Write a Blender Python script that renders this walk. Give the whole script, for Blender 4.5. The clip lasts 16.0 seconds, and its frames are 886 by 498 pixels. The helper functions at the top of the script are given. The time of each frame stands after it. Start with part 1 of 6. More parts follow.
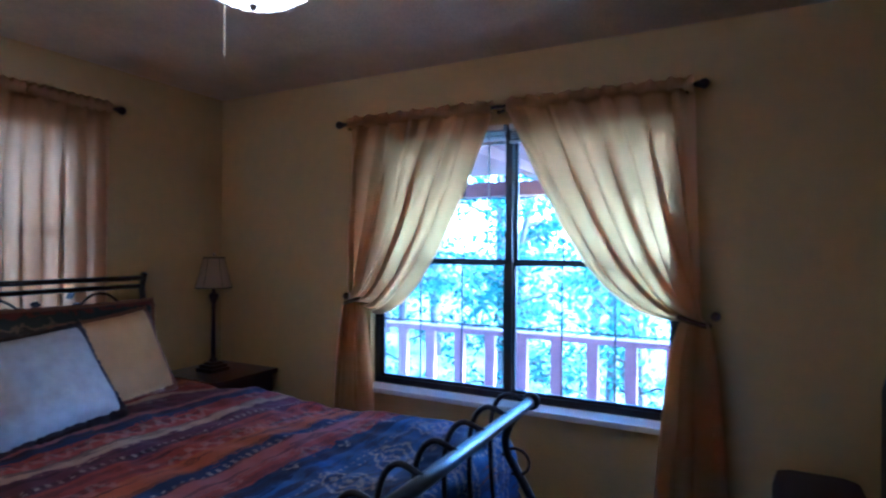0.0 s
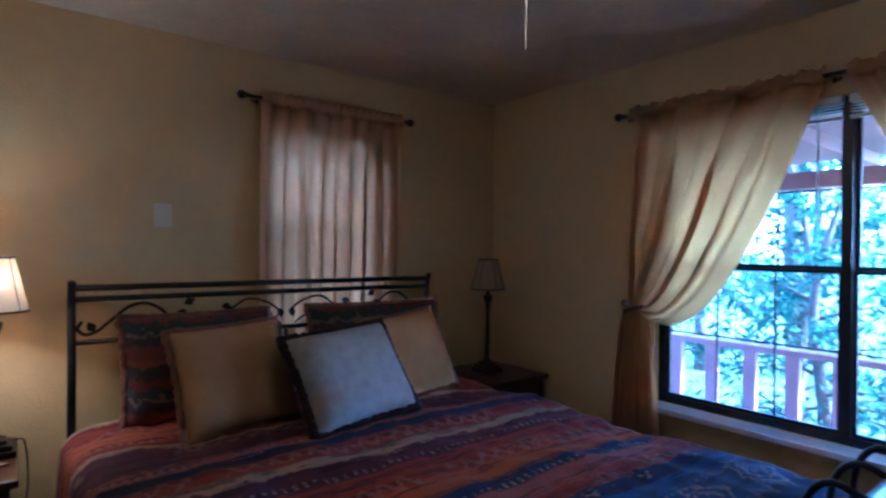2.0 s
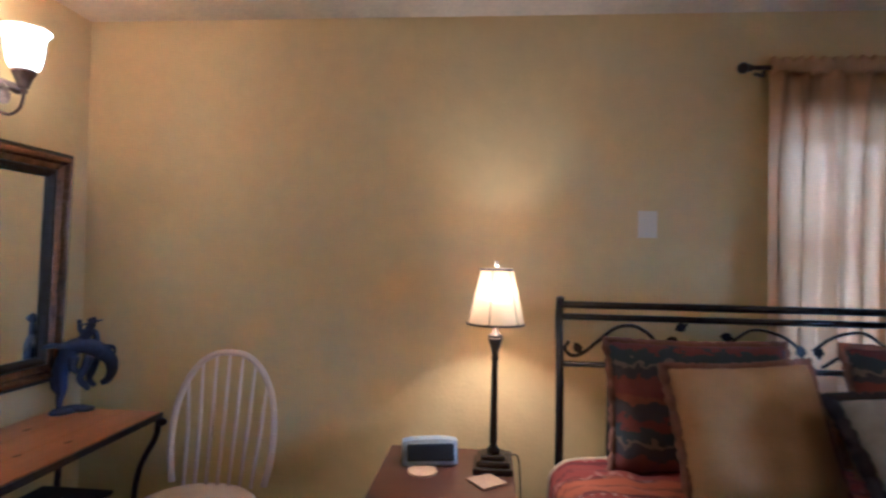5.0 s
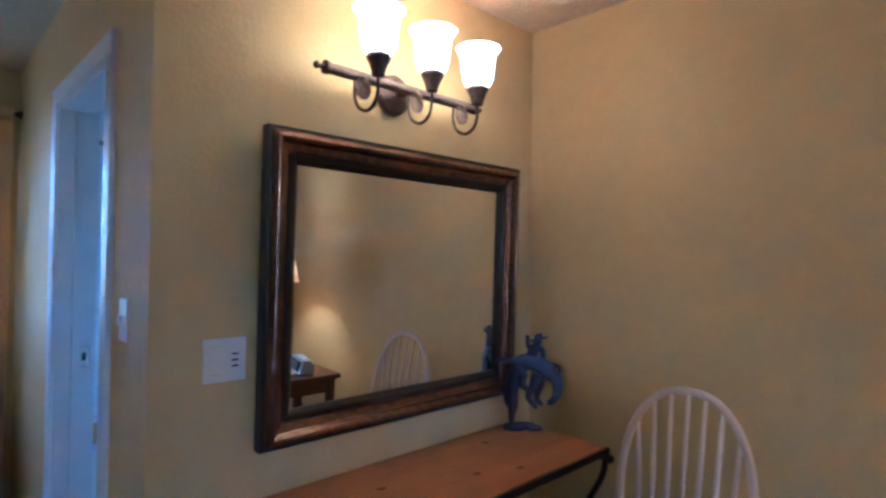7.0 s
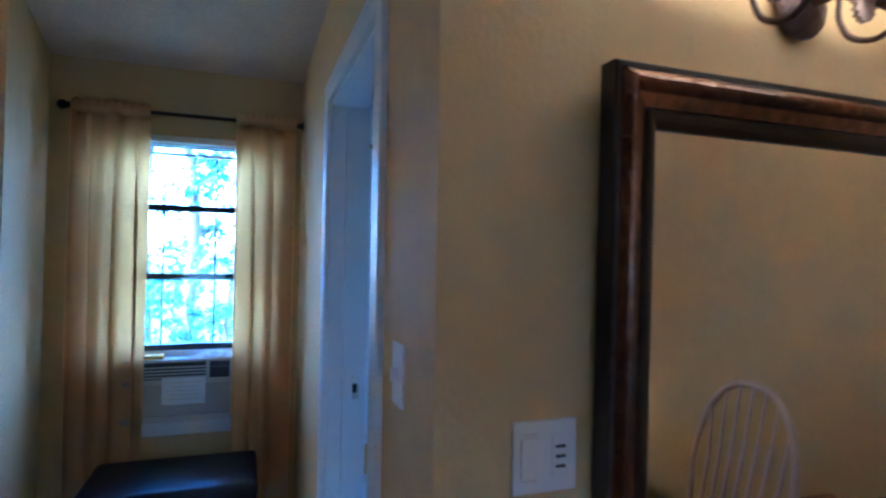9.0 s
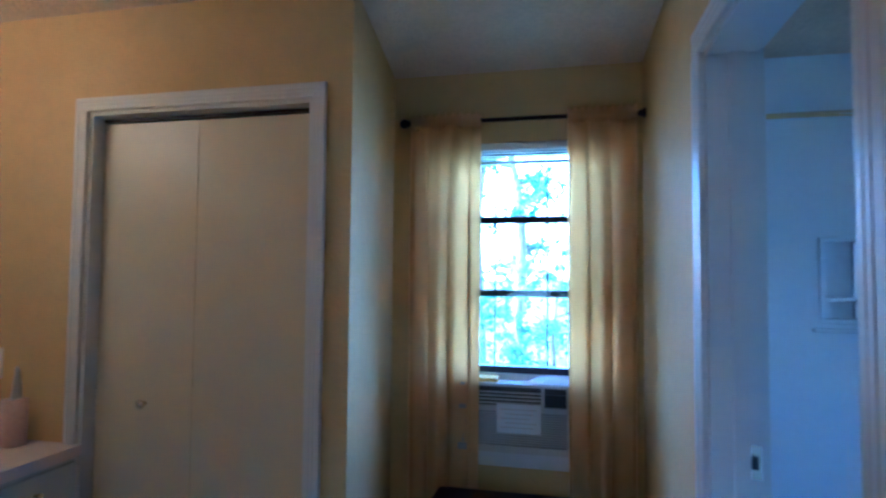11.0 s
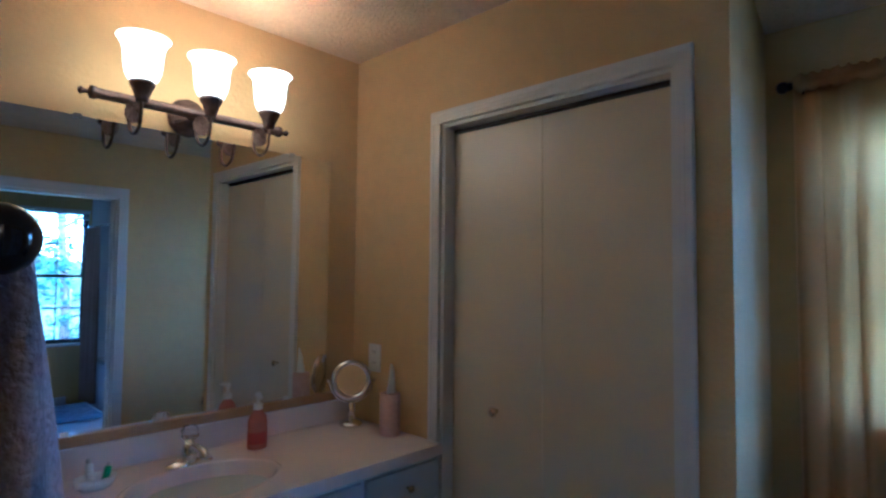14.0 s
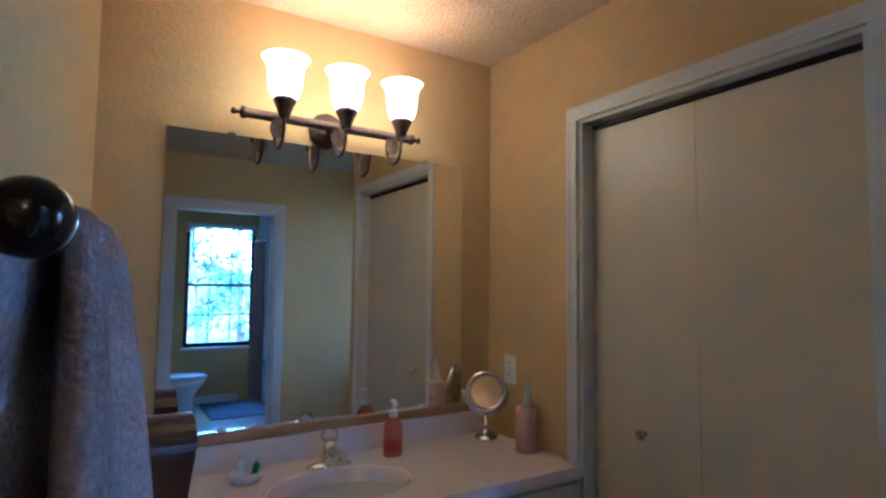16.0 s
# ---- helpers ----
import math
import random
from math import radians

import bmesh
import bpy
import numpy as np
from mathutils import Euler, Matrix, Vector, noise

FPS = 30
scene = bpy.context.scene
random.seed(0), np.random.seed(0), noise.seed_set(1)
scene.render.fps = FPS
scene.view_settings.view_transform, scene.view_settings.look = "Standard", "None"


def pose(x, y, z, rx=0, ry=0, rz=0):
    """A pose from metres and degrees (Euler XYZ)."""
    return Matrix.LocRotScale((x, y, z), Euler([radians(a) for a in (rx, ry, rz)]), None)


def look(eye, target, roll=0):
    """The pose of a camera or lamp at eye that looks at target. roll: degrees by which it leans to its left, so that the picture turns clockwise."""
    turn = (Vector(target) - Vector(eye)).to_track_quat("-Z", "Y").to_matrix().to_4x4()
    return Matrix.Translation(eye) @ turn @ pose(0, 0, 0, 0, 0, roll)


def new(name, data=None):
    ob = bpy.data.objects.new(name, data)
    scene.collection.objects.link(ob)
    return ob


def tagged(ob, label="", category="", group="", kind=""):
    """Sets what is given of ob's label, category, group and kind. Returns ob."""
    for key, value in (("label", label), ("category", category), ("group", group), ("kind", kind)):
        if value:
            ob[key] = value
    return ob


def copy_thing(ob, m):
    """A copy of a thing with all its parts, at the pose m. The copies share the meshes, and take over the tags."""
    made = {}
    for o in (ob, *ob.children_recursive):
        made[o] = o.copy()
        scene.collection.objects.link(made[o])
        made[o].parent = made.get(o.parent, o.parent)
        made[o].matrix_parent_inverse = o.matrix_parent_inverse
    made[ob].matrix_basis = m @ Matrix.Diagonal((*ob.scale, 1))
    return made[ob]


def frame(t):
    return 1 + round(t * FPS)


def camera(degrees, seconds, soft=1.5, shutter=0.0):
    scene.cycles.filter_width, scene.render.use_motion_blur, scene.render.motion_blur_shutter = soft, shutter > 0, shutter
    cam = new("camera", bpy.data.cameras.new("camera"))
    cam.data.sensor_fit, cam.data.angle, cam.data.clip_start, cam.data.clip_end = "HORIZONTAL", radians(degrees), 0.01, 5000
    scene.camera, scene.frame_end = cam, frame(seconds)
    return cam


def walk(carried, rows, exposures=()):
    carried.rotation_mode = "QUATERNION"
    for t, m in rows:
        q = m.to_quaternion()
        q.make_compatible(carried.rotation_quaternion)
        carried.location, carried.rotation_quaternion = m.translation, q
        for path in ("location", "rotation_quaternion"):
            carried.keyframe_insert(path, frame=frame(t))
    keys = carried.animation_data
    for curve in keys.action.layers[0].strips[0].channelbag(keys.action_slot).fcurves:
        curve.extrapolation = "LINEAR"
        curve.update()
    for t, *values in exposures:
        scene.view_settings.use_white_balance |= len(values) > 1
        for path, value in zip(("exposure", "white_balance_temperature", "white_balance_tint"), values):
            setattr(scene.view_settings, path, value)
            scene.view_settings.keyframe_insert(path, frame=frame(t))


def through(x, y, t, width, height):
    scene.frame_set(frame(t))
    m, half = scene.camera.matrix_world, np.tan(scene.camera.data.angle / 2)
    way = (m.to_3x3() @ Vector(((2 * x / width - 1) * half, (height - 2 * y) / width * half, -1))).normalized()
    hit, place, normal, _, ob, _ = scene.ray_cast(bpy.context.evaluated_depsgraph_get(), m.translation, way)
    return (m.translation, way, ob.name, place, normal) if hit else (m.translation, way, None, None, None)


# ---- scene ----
cam = camera(76.98, 16.0, 2.5, 0.4)
PATH = [
    (0.0, 1.815, -3.101, 1.443, -0.09, -0.42, -62.55),
    (0.5, 1.792, -3.027, 1.439, -0.05, -0.49, -57.69),
    (1.0, 1.804, -2.968, 1.433, -0.04, -0.49, -50.77),
    (1.5, 1.825, -2.910, 1.439, -0.03, -0.55, -44.50),
    (2.0, 1.847, -2.856, 1.445, -0.12, -0.64, -37.75),
    (2.5, 1.876, -2.776, 1.435, 0.09, -0.52, -31.46),
    (3.0, 1.861, -2.676, 1.433, 0.09, -0.80, -24.07),
    (3.2, 1.843, -2.658, 1.434, 0.05, -0.79, -20.91),
    (5.3, 1.732, -2.237, 1.433, 0.82, -1.23, 9.69),
    (5.5, 1.710, -2.189, 1.446, 0.85, -1.21, 13.57),
    (6.0, 1.722, -2.058, 1.461, 0.55, -0.81, 27.42),
    (6.5, 1.650, -2.001, 1.442, 0.78, -0.68, 38.20),
    (7.0, 1.481, -1.961, 1.452, 0.94, -0.70, 46.00),
    (7.5, 1.366, -1.938, 1.449, 1.15, -0.68, 51.73),
    (8.0, 1.210, -1.846, 1.462, 1.01, -0.79, 61.48),
    (8.2, 1.129, -1.832, 1.469, 1.11, -0.85, 64.05),
    (10.3, 0.400, -1.793, 1.496, 1.64, -0.30, 87.50),
    (10.5, 0.364, -1.810, 1.498, 1.86, -0.24, 92.56),
    (11.0, 0.322, -1.870, 1.475, 2.61, -0.51, 102.35),
    (11.5, 0.268, -1.914, 1.477, 2.69, -0.65, 107.80),
    (12.0, 0.207, -1.961, 1.489, 2.50, -0.64, 114.11),
    (12.5, 0.180, -2.007, 1.492, 2.46, -0.71, 120.54),
    (13.0, 0.172, -2.051, 1.483, 2.65, -0.63, 125.33),
    (13.5, 0.160, -2.082, 1.477, 2.73, -0.54, 129.46),
    (14.0, 0.142, -2.108, 1.476, 2.83, -0.57, 133.82),
    (14.5, 0.113, -2.118, 1.481, 2.79, -0.58, 138.69),
    (15.0, 0.088, -2.136, 1.488, 2.84, -0.48, 143.21),
    (15.5, 0.080, -2.153, 1.475, 3.38, -0.55, 146.13),
    (16.0, 0.063, -2.162, 1.464, 3.78, -0.66, 148.22),
]


def path_rows():
    return [(t, pose(x, y, z, 90 + rx, ry, rz)) for t, x, y, z, rx, ry, rz in PATH]


EXPOSURES = [(0.0, 5.4, 3500, 14), (0.5, 5.22, 3500, 14), (1.0, 5.05, 3500, 14), (1.5, 4.8, 3500, 14), (2.0, 4.95, 3500, 14), (3.0, 5.4, 3700, 12), (5.5, 5.85, 3600, 12), (6.0, 5.5, 3550, 10), (7.0, 5.6, 3550, 11), (8.0, 5.2, 3550, 12), (10.5, 5.4, 3600, 11), (12.0, 5.0, 3600, 11), (13.0, 4.5, 3550, 10), (14.0, 4.85, 3550, 10), (16.0, 5.2, 3700, 9)]
walk(cam, path_rows(), EXPOSURES)

# ---- daylight ----
world = bpy.data.worlds.new("sky")
world.use_nodes = True
scene.world = world
sky = world.node_tree.nodes.new("ShaderNodeTexSky")
sky.sky_type = "NISHITA"
sky.sun_disc = False
sky.sun_elevation = radians(48)
sky.sun_rotation = radians(160)
world.node_tree.links.new(sky.outputs[0], world.node_tree.nodes["Background"].inputs[0])
world.node_tree.nodes["Background"].inputs[1].default_value = 0.15
sun_data = bpy.data.lights.new("sun", "SUN")
sun_data.energy = 2.0
sun_data.angle = radians(0.5)
sun_data.color = (1.0, 0.95, 0.88)
sun = new("sun", sun_data)
sun.matrix_world = look((10.2, -28.2, 33.0), (0, 0, 0))


def bulb(name, loc, power, radius=0.03, color=(1.0, 0.62, 0.28)):
    d = bpy.data.lights.new(name, "POINT")
    d.energy, d.shadow_soft_size, d.color = power, radius, color
    ob = new(name, d)
    ob.location = loc
    return ob


# ---- materials ----
def mat(name, color, rough=0.6, metal=0.0, grain=0.12, scale=30.0, bump=0.0, bump_scale=120.0, color2=None, stretch=(1, 1, 1), detail=6, spec=0.5, deep=0.004):
    m = bpy.data.materials.new(name)
    m.use_nodes = True
    nt = m.node_tree
    b = nt.nodes["Principled BSDF"]
    b.inputs["Roughness"].default_value, b.inputs["Metallic"].default_value = rough, metal
    b.inputs["Specular IOR Level"].default_value = spec
    tc = nt.nodes.new("ShaderNodeTexCoord")
    mp = nt.nodes.new("ShaderNodeMapping")
    mp.inputs["Scale"].default_value = stretch
    nt.links.new(tc.outputs["Object"], mp.inputs[0])
    n1 = nt.nodes.new("ShaderNodeTexNoise")
    n1.inputs["Scale"].default_value, n1.inputs["Detail"].default_value = scale, detail
    n2 = nt.nodes.new("ShaderNodeTexNoise")
    n2.inputs["Scale"].default_value = scale / 14
    nt.links.new(mp.outputs[0], n1.inputs[0])
    nt.links.new(mp.outputs[0], n2.inputs[0])
    mx = nt.nodes.new("ShaderNodeMath")
    mx.operation = "ADD"
    nt.links.new(n1.outputs[0], mx.inputs[0])
    nt.links.new(n2.outputs[0], mx.inputs[1])
    ramp = nt.nodes.new("ShaderNodeMapRange")
    ramp.inputs[1].default_value, ramp.inputs[2].default_value = 0.7, 1.3
    nt.links.new(mx.outputs[0], ramp.inputs[0])
    mixc = nt.nodes.new("ShaderNodeMix")
    mixc.data_type = "RGBA"
    lo = color2 or tuple(c * (1 - grain) for c in color)
    hi = color if color2 else tuple(min(1, c * (1 + grain)) for c in color)
    mixc.inputs[6].default_value, mixc.inputs[7].default_value = (*lo, 1), (*hi, 1)
    nt.links.new(ramp.outputs[0], mixc.inputs[0])
    nt.links.new(mixc.outputs[2], b.inputs["Base Color"])
    if bump:
        n3 = nt.nodes.new("ShaderNodeTexNoise")
        n3.inputs["Scale"].default_value, n3.inputs["Detail"].default_value = bump_scale, 3
        nt.links.new(mp.outputs[0], n3.inputs[0])
        bp = nt.nodes.new("ShaderNodeBump")
        bp.inputs["Strength"].default_value, bp.inputs["Distance"].default_value = bump, deep
        nt.links.new(n3.outputs[0], bp.inputs["Height"])
        nt.links.new(bp.outputs[0], b.inputs["Normal"])
    return m


def glow(name, color, strength):
    m = mat(name, color, 0.4, grain=0.02)
    b = m.node_tree.nodes["Principled BSDF"]
    b.inputs["Emission Color"].default_value, b.inputs["Emission Strength"].default_value = (*color, 1), strength
    return m


def fabric(name, color, through=0.5, weave=500, grain=0.1, sheer=0.0, glow_color=None):
    """Thin cloth that lets light through; sheer is the share that passes on nearly straight through the weave."""
    m = mat(name, color, 0.9, grain=grain, scale=9, bump=0.25, bump_scale=weave, spec=0.1)
    nt = m.node_tree
    b, out = nt.nodes["Principled BSDF"], nt.nodes["Material Output"]
    t = nt.nodes.new("ShaderNodeBsdfTranslucent")
    t.inputs[0].default_value = (*(glow_color or color), 1)
    mx = nt.nodes.new("ShaderNodeMixShader")
    mx.inputs[0].default_value = through
    nt.links.new(b.outputs[0], mx.inputs[1])
    nt.links.new(t.outputs[0], mx.inputs[2])
    last = mx
    if sheer:
        r = nt.nodes.new("ShaderNodeBsdfRefraction")
        r.inputs["Color"].default_value = (*(glow_color or color), 1)
        r.inputs["Roughness"].default_value, r.inputs["IOR"].default_value = 0.55, 1.3
        last = nt.nodes.new("ShaderNodeMixShader")
        last.inputs[0].default_value = sheer
        nt.links.new(mx.outputs[0], last.inputs[1])
        nt.links.new(r.outputs[0], last.inputs[2])
    nt.links.new(last.outputs[0], out.inputs[0])
    return m


def glass_mat(name, tint=(1, 1, 1), rough=0.0):
    m = bpy.data.materials.new(name)
    m.use_nodes = True
    b = m.node_tree.nodes["Principled BSDF"]
    b.inputs["Base Color"].default_value = (*tint, 1)
    b.inputs["Transmission Weight"].default_value, b.inputs["Roughness"].default_value, b.inputs["IOR"].default_value = 1, rough, 1.45
    return m


WALL = mat("wall_paint", (0.61, 0.428, 0.17), 0.7, grain=0.05, scale=14, bump=0.55, bump_scale=70, spec=0.3)
CEIL = mat("ceiling_texture", (0.69, 0.55, 0.38), 0.9, grain=0.10, scale=60, bump=1.0, bump_scale=75, spec=0.1, deep=0.012)
WHITE = mat("white_trim_paint", (0.68, 0.66, 0.62), 0.4, grain=0.04, scale=8)
DOORP = mat("cream_door_paint", (0.64, 0.55, 0.38), 0.38, grain=0.04, scale=6, bump=0.05, bump_scale=30)
SILLP = mat("gloss_sill_paint", (0.74, 0.73, 0.70), 0.14, grain=0.03, scale=9, spec=0.8)
CARPET = mat("beige_carpet", (0.25, 0.19, 0.13), 0.95, grain=0.25, scale=300, bump=0.8, bump_scale=400)
TILE = mat("pale_vinyl_tile", (0.55, 0.52, 0.48), 0.35, grain=0.12, scale=12)
BRONZE = mat("dark_bronze", (0.045, 0.032, 0.026), 0.42, 0.7, grain=0.4, scale=40, bump=0.3, bump_scale=160)
IRON = mat("black_iron", (0.03, 0.026, 0.026), 0.32, 0.75, grain=0.3, scale=40)
HAMMER = mat("hammered_bronze", (0.12, 0.078, 0.066), 0.45, 0.6, grain=0.4, scale=60, bump=1.0, bump_scale=90)
SHELL = mat("pale_bronze_shell", (0.33, 0.23, 0.19), 0.45, 0.4, grain=0.3, scale=60)
FRAMEB = mat("bronze_leaf_frame", (0.20, 0.115, 0.072), 0.24, 0.85, grain=0.6, scale=45, bump=0.6, bump_scale=55)
FRAMED = mat("dark_frame_edge", (0.018, 0.011, 0.009), 0.35, 0.2, grain=0.3, scale=40)
PINE = mat("orange_pine", (0.52, 0.20, 0.045), 0.32, color2=(0.36, 0.125, 0.026), scale=14, stretch=(9, 1, 1), bump=0.05)
KNOT = mat("dark_pine_knot", (0.15, 0.05, 0.015), 0.4)
DARKW = mat("dark_walnut", (0.088, 0.029, 0.014), 0.3, color2=(0.048, 0.015, 0.008), scale=12, stretch=(1, 8, 1))
REDW = mat("red_brown_wood", (0.075, 0.022, 0.012), 0.35, color2=(0.035, 0.011, 0.007), scale=10, stretch=(1, 8, 1))
PALEW = mat("pale_maple", (0.70, 0.54, 0.42), 0.35, color2=(0.60, 0.44, 0.32), scale=16, stretch=(1, 1, 0.15))
WINF = mat("dark_bronze_aluminium", (0.025, 0.018, 0.016), 0.4, 0.4)
PANE = glass_mat("window_glass")
CURT = fabric("gold_sheer_curtain", (0.76, 0.47, 0.17), 0.60, sheer=0.56, glow_color=(0.91, 0.69, 0.39))
CURTW = fabric("gold_alcove_curtain", (0.76, 0.48, 0.20), 0.55, sheer=0.22, glow_color=(0.88, 0.66, 0.34))
CURTN = fabric("tan_rose_curtain", (0.66, 0.38, 0.16), 0.38, sheer=0.20, glow_color=(0.80, 0.55, 0.33))
TIE = mat("brown_tie_back", (0.09, 0.05, 0.03), 0.8)
CHROME = mat("chrome", (0.75, 0.75, 0.76), 0.08, 1.0, grain=0.02)
BRASS = mat("satin_nickel", (0.62, 0.55, 0.42), 0.25, 1.0, grain=0.05)
MIRROR = mat("mirror_silver", (0.86, 0.87, 0.86), 0.0, 1.0, grain=0.0)
MARBLE = mat("cultured_marble", (0.74, 0.64, 0.60), 0.10, grain=0.05, scale=5)
CABP = mat("blue_grey_cabinet_paint", (0.52, 0.54, 0.52), 0.4, grain=0.05, scale=8)
PLAST = mat("white_plastic", (0.74, 0.72, 0.68), 0.35, grain=0.02)
GREYP = mat("grey_beige_plastic", (0.55, 0.51, 0.44), 0.45, grain=0.05)
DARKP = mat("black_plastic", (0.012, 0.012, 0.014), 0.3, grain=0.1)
PAPER = mat("white_paper", (0.75, 0.75, 0.75), 0.8, grain=0.03)
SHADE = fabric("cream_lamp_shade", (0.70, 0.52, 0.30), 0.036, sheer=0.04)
# the same cream cloth, its colour darkened to show the lamp unlit
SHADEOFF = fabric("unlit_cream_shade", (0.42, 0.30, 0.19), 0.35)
TRIMB = mat("dark_shade_trim", (0.05, 0.03, 0.02), 0.7)
GLOBE = glow("lit_frosted_glass", (1.0, 0.675, 0.28), 0.335)
BOWL = glow("lit_alabaster_bowl", (1.0, 0.68, 0.32), 0.20)
LEATHER = mat("black_leather", (0.009, 0.008, 0.010), 0.42, grain=0.3, scale=40, bump=0.3, bump_scale=250)
BROWNL = mat("dark_brown_upholstery", (0.035, 0.018, 0.012), 0.7, grain=0.3, scale=60, bump=0.3)
TOWELM = mat("lilac_grey_terry", (0.35, 0.29, 0.295), 0.95, grain=0.35, scale=170, bump=1.0, bump_scale=210, spec=0.05, deep=0.006)
BLACKB = mat("gloss_black_ball", (0.008, 0.007, 0.008), 0.12)
TUBW = mat("white_tub_surround", (0.80, 0.81, 0.84), 0.18, grain=0.02)
PORC = mat("white_porcelain", (0.78, 0.78, 0.78), 0.08, grain=0.02)
SHOWERC = fabric("tan_shower_curtain", (0.42, 0.30, 0.24), 0.3)
RUG = mat("pale_blue_rug", (0.42, 0.46, 0.52), 0.95, color2=(0.16, 0.18, 0.24), scale=18, bump=0.5)
DECKW = mat("rose_stained_deck", (0.24, 0.13, 0.14), 0.7, grain=0.15, scale=12)
PORCHC = mat("porch_ceiling", (0.40, 0.27, 0.24), 0.7, grain=0.08, scale=10)
GROUNDM = mat("forest_floor", (0.09, 0.10, 0.055), 0.95, color2=(0.04, 0.06, 0.03), scale=2.0, bump=0.6, bump_scale=8)
BARK = mat("tree_bark", (0.09, 0.07, 0.055), 0.9, grain=0.4, scale=14, bump=0.8, bump_scale=20)
LEAF = fabric("tree_leaf", (0.07, 0.125, 0.09), 0.4, grain=0.5)
SIDING = mat("house_siding", (0.35, 0.25, 0.18), 0.8, grain=0.1)


def comforter_material():
    m = mat("southwest_comforter", (0.2, 0.05, 0.05), 0.85, bump=0.35, bump_scale=260, spec=0.15)
    nt = m.node_tree
    b = nt.nodes["Principled BSDF"]
    tc = nt.nodes.new("ShaderNodeTexCoord")
    sep = nt.nodes.new("ShaderNodeSeparateXYZ")
    nt.links.new(tc.outputs["Object"], sep.inputs[0])
    wob = nt.nodes.new("ShaderNodeTexNoise")
    wob.inputs["Scale"].default_value = 5
    nt.links.new(tc.outputs["Object"], wob.inputs[0])
    fine = nt.nodes.new("ShaderNodeTexNoise")
    fine.inputs["Scale"].default_value = 45
    nt.links.new(tc.outputs["Object"], fine.inputs[0])

    def math_node(op, a, c, third=None):
        n = nt.nodes.new("ShaderNodeMath")
        n.operation = op
        for i, v in enumerate((a, c, third)):
            if v is None:
                continue
            if isinstance(v, (int, float)):
                n.inputs[i].default_value = v
            else:
                nt.links.new(v, n.inputs[i])
        return n.outputs[0]

    y = math_node("MULTIPLY_ADD", wob.outputs[0], 0.07, sep.outputs[1])
    y = math_node("MULTIPLY_ADD", fine.outputs[0], 0.03, y)
    mp = nt.nodes.new("ShaderNodeMapping")
    mp.inputs["Scale"].default_value = (2.5, 70, 70)
    nt.links.new(tc.outputs["Object"], mp.inputs[0])
    thread = nt.nodes.new("ShaderNodeTexNoise")
    thread.inputs["Scale"].default_value = 1.0
    nt.links.new(mp.outputs[0], thread.inputs[0])
    y = math_node("MULTIPLY_ADD", thread.outputs[0], 0.085, y)
    pos = math_node("MULTIPLY", math_node("SUBTRACT", -0.1, y), 1 / 2.35)
    ramp = nt.nodes.new("ShaderNodeValToRGB")
    ramp.color_ramp.interpolation = "CONSTANT"
    red, rust, plum, navy, cream, rose, blue = ((0.19, 0.038, 0.026), (0.27, 0.075, 0.024), (0.075, 0.026, 0.042), (0.020, 0.028, 0.07), (0.28, 0.19, 0.115), (0.22, 0.075, 0.065), (0.045, 0.07, 0.17))
    bands = [(0, cream), (0.018, red), (0.10, rust), (0.16, red), (0.205, cream), (0.222, plum), (0.30, rose), (0.335, navy), (0.36, red), (0.402, cream), (0.422, plum), (0.48, red), (0.54, rust), (0.59, navy), (0.615, rose), (0.66, red), (0.69, navy), (0.72, blue), (0.83, navy), (0.86, blue), (0.92, rose), (0.95, blue)]
    el = ramp.color_ramp.elements
    while len(el) < len(bands):
        el.new(0.5)
    for e, (p, c) in zip(el, bands):
        e.position, e.color = p, (*c, 1)
    nt.links.new(pos, ramp.inputs[0])
    # rows of diamonds and short dashes woven along the bands
    cell = math_node("ABSOLUTE", math_node("SUBTRACT", math_node("FRACT", math_node("MULTIPLY", sep.outputs[0], 3.6), 0), 0.5), 0)
    row = math_node("ABSOLUTE", math_node("SUBTRACT", math_node("FRACT", math_node("MULTIPLY", y, 3.3), 0), 0.5), 0)
    dist = math_node("ADD", cell, row)
    ring = math_node("MULTIPLY", math_node("GREATER_THAN", math_node("SINE", math_node("MULTIPLY", dist, 42), 0), 0.45), math_node("LESS_THAN", dist, 0.43))
    foot = math_node("GREATER_THAN", pos, 0.70)
    # zigzag rows
    weave = math_node("GREATER_THAN", wob.outputs[0], 0.46)
    row_at = math_node("FRACT", math_node("MULTIPLY", y, 2.9), 0)
    local = math_node("MULTIPLY", row_at, 1 / 0.20)
    zig = math_node("MULTIPLY", math_node("ABSOLUTE", math_node("SUBTRACT", math_node("FRACT", math_node("MULTIPLY", sep.outputs[0], 15), 0), 0.5), 0), 2)
    line = math_node("LESS_THAN", math_node("ABSOLUTE", math_node("SUBTRACT", local, zig), 0), 0.26)
    zigzag = math_node("MULTIPLY", math_node("MULTIPLY", line, math_node("LESS_THAN", row_at, 0.20)), math_node("MULTIPLY", weave, 0.45))
    dot_row = math_node("LESS_THAN", math_node("ABSOLUTE", math_node("SUBTRACT", row_at, 0.55), 0), 0.02)
    dots = math_node("MULTIPLY", dot_row, math_node("GREATER_THAN", math_node("SINE", math_node("MULTIPLY", sep.outputs[0], 190), 0), 0.2))
    f = math_node("MAXIMUM", math_node("MULTIPLY", ring, foot), math_node("MAXIMUM", zigzag, dots))
    mx = nt.nodes.new("ShaderNodeMix")
    mx.data_type = "RGBA"
    mx.inputs[7].default_value = (0.42, 0.33, 0.25, 1)
    nt.links.new(math_node("MULTIPLY", math_node("MULTIPLY", f, 0.9), thread.outputs[0]), mx.inputs[0])
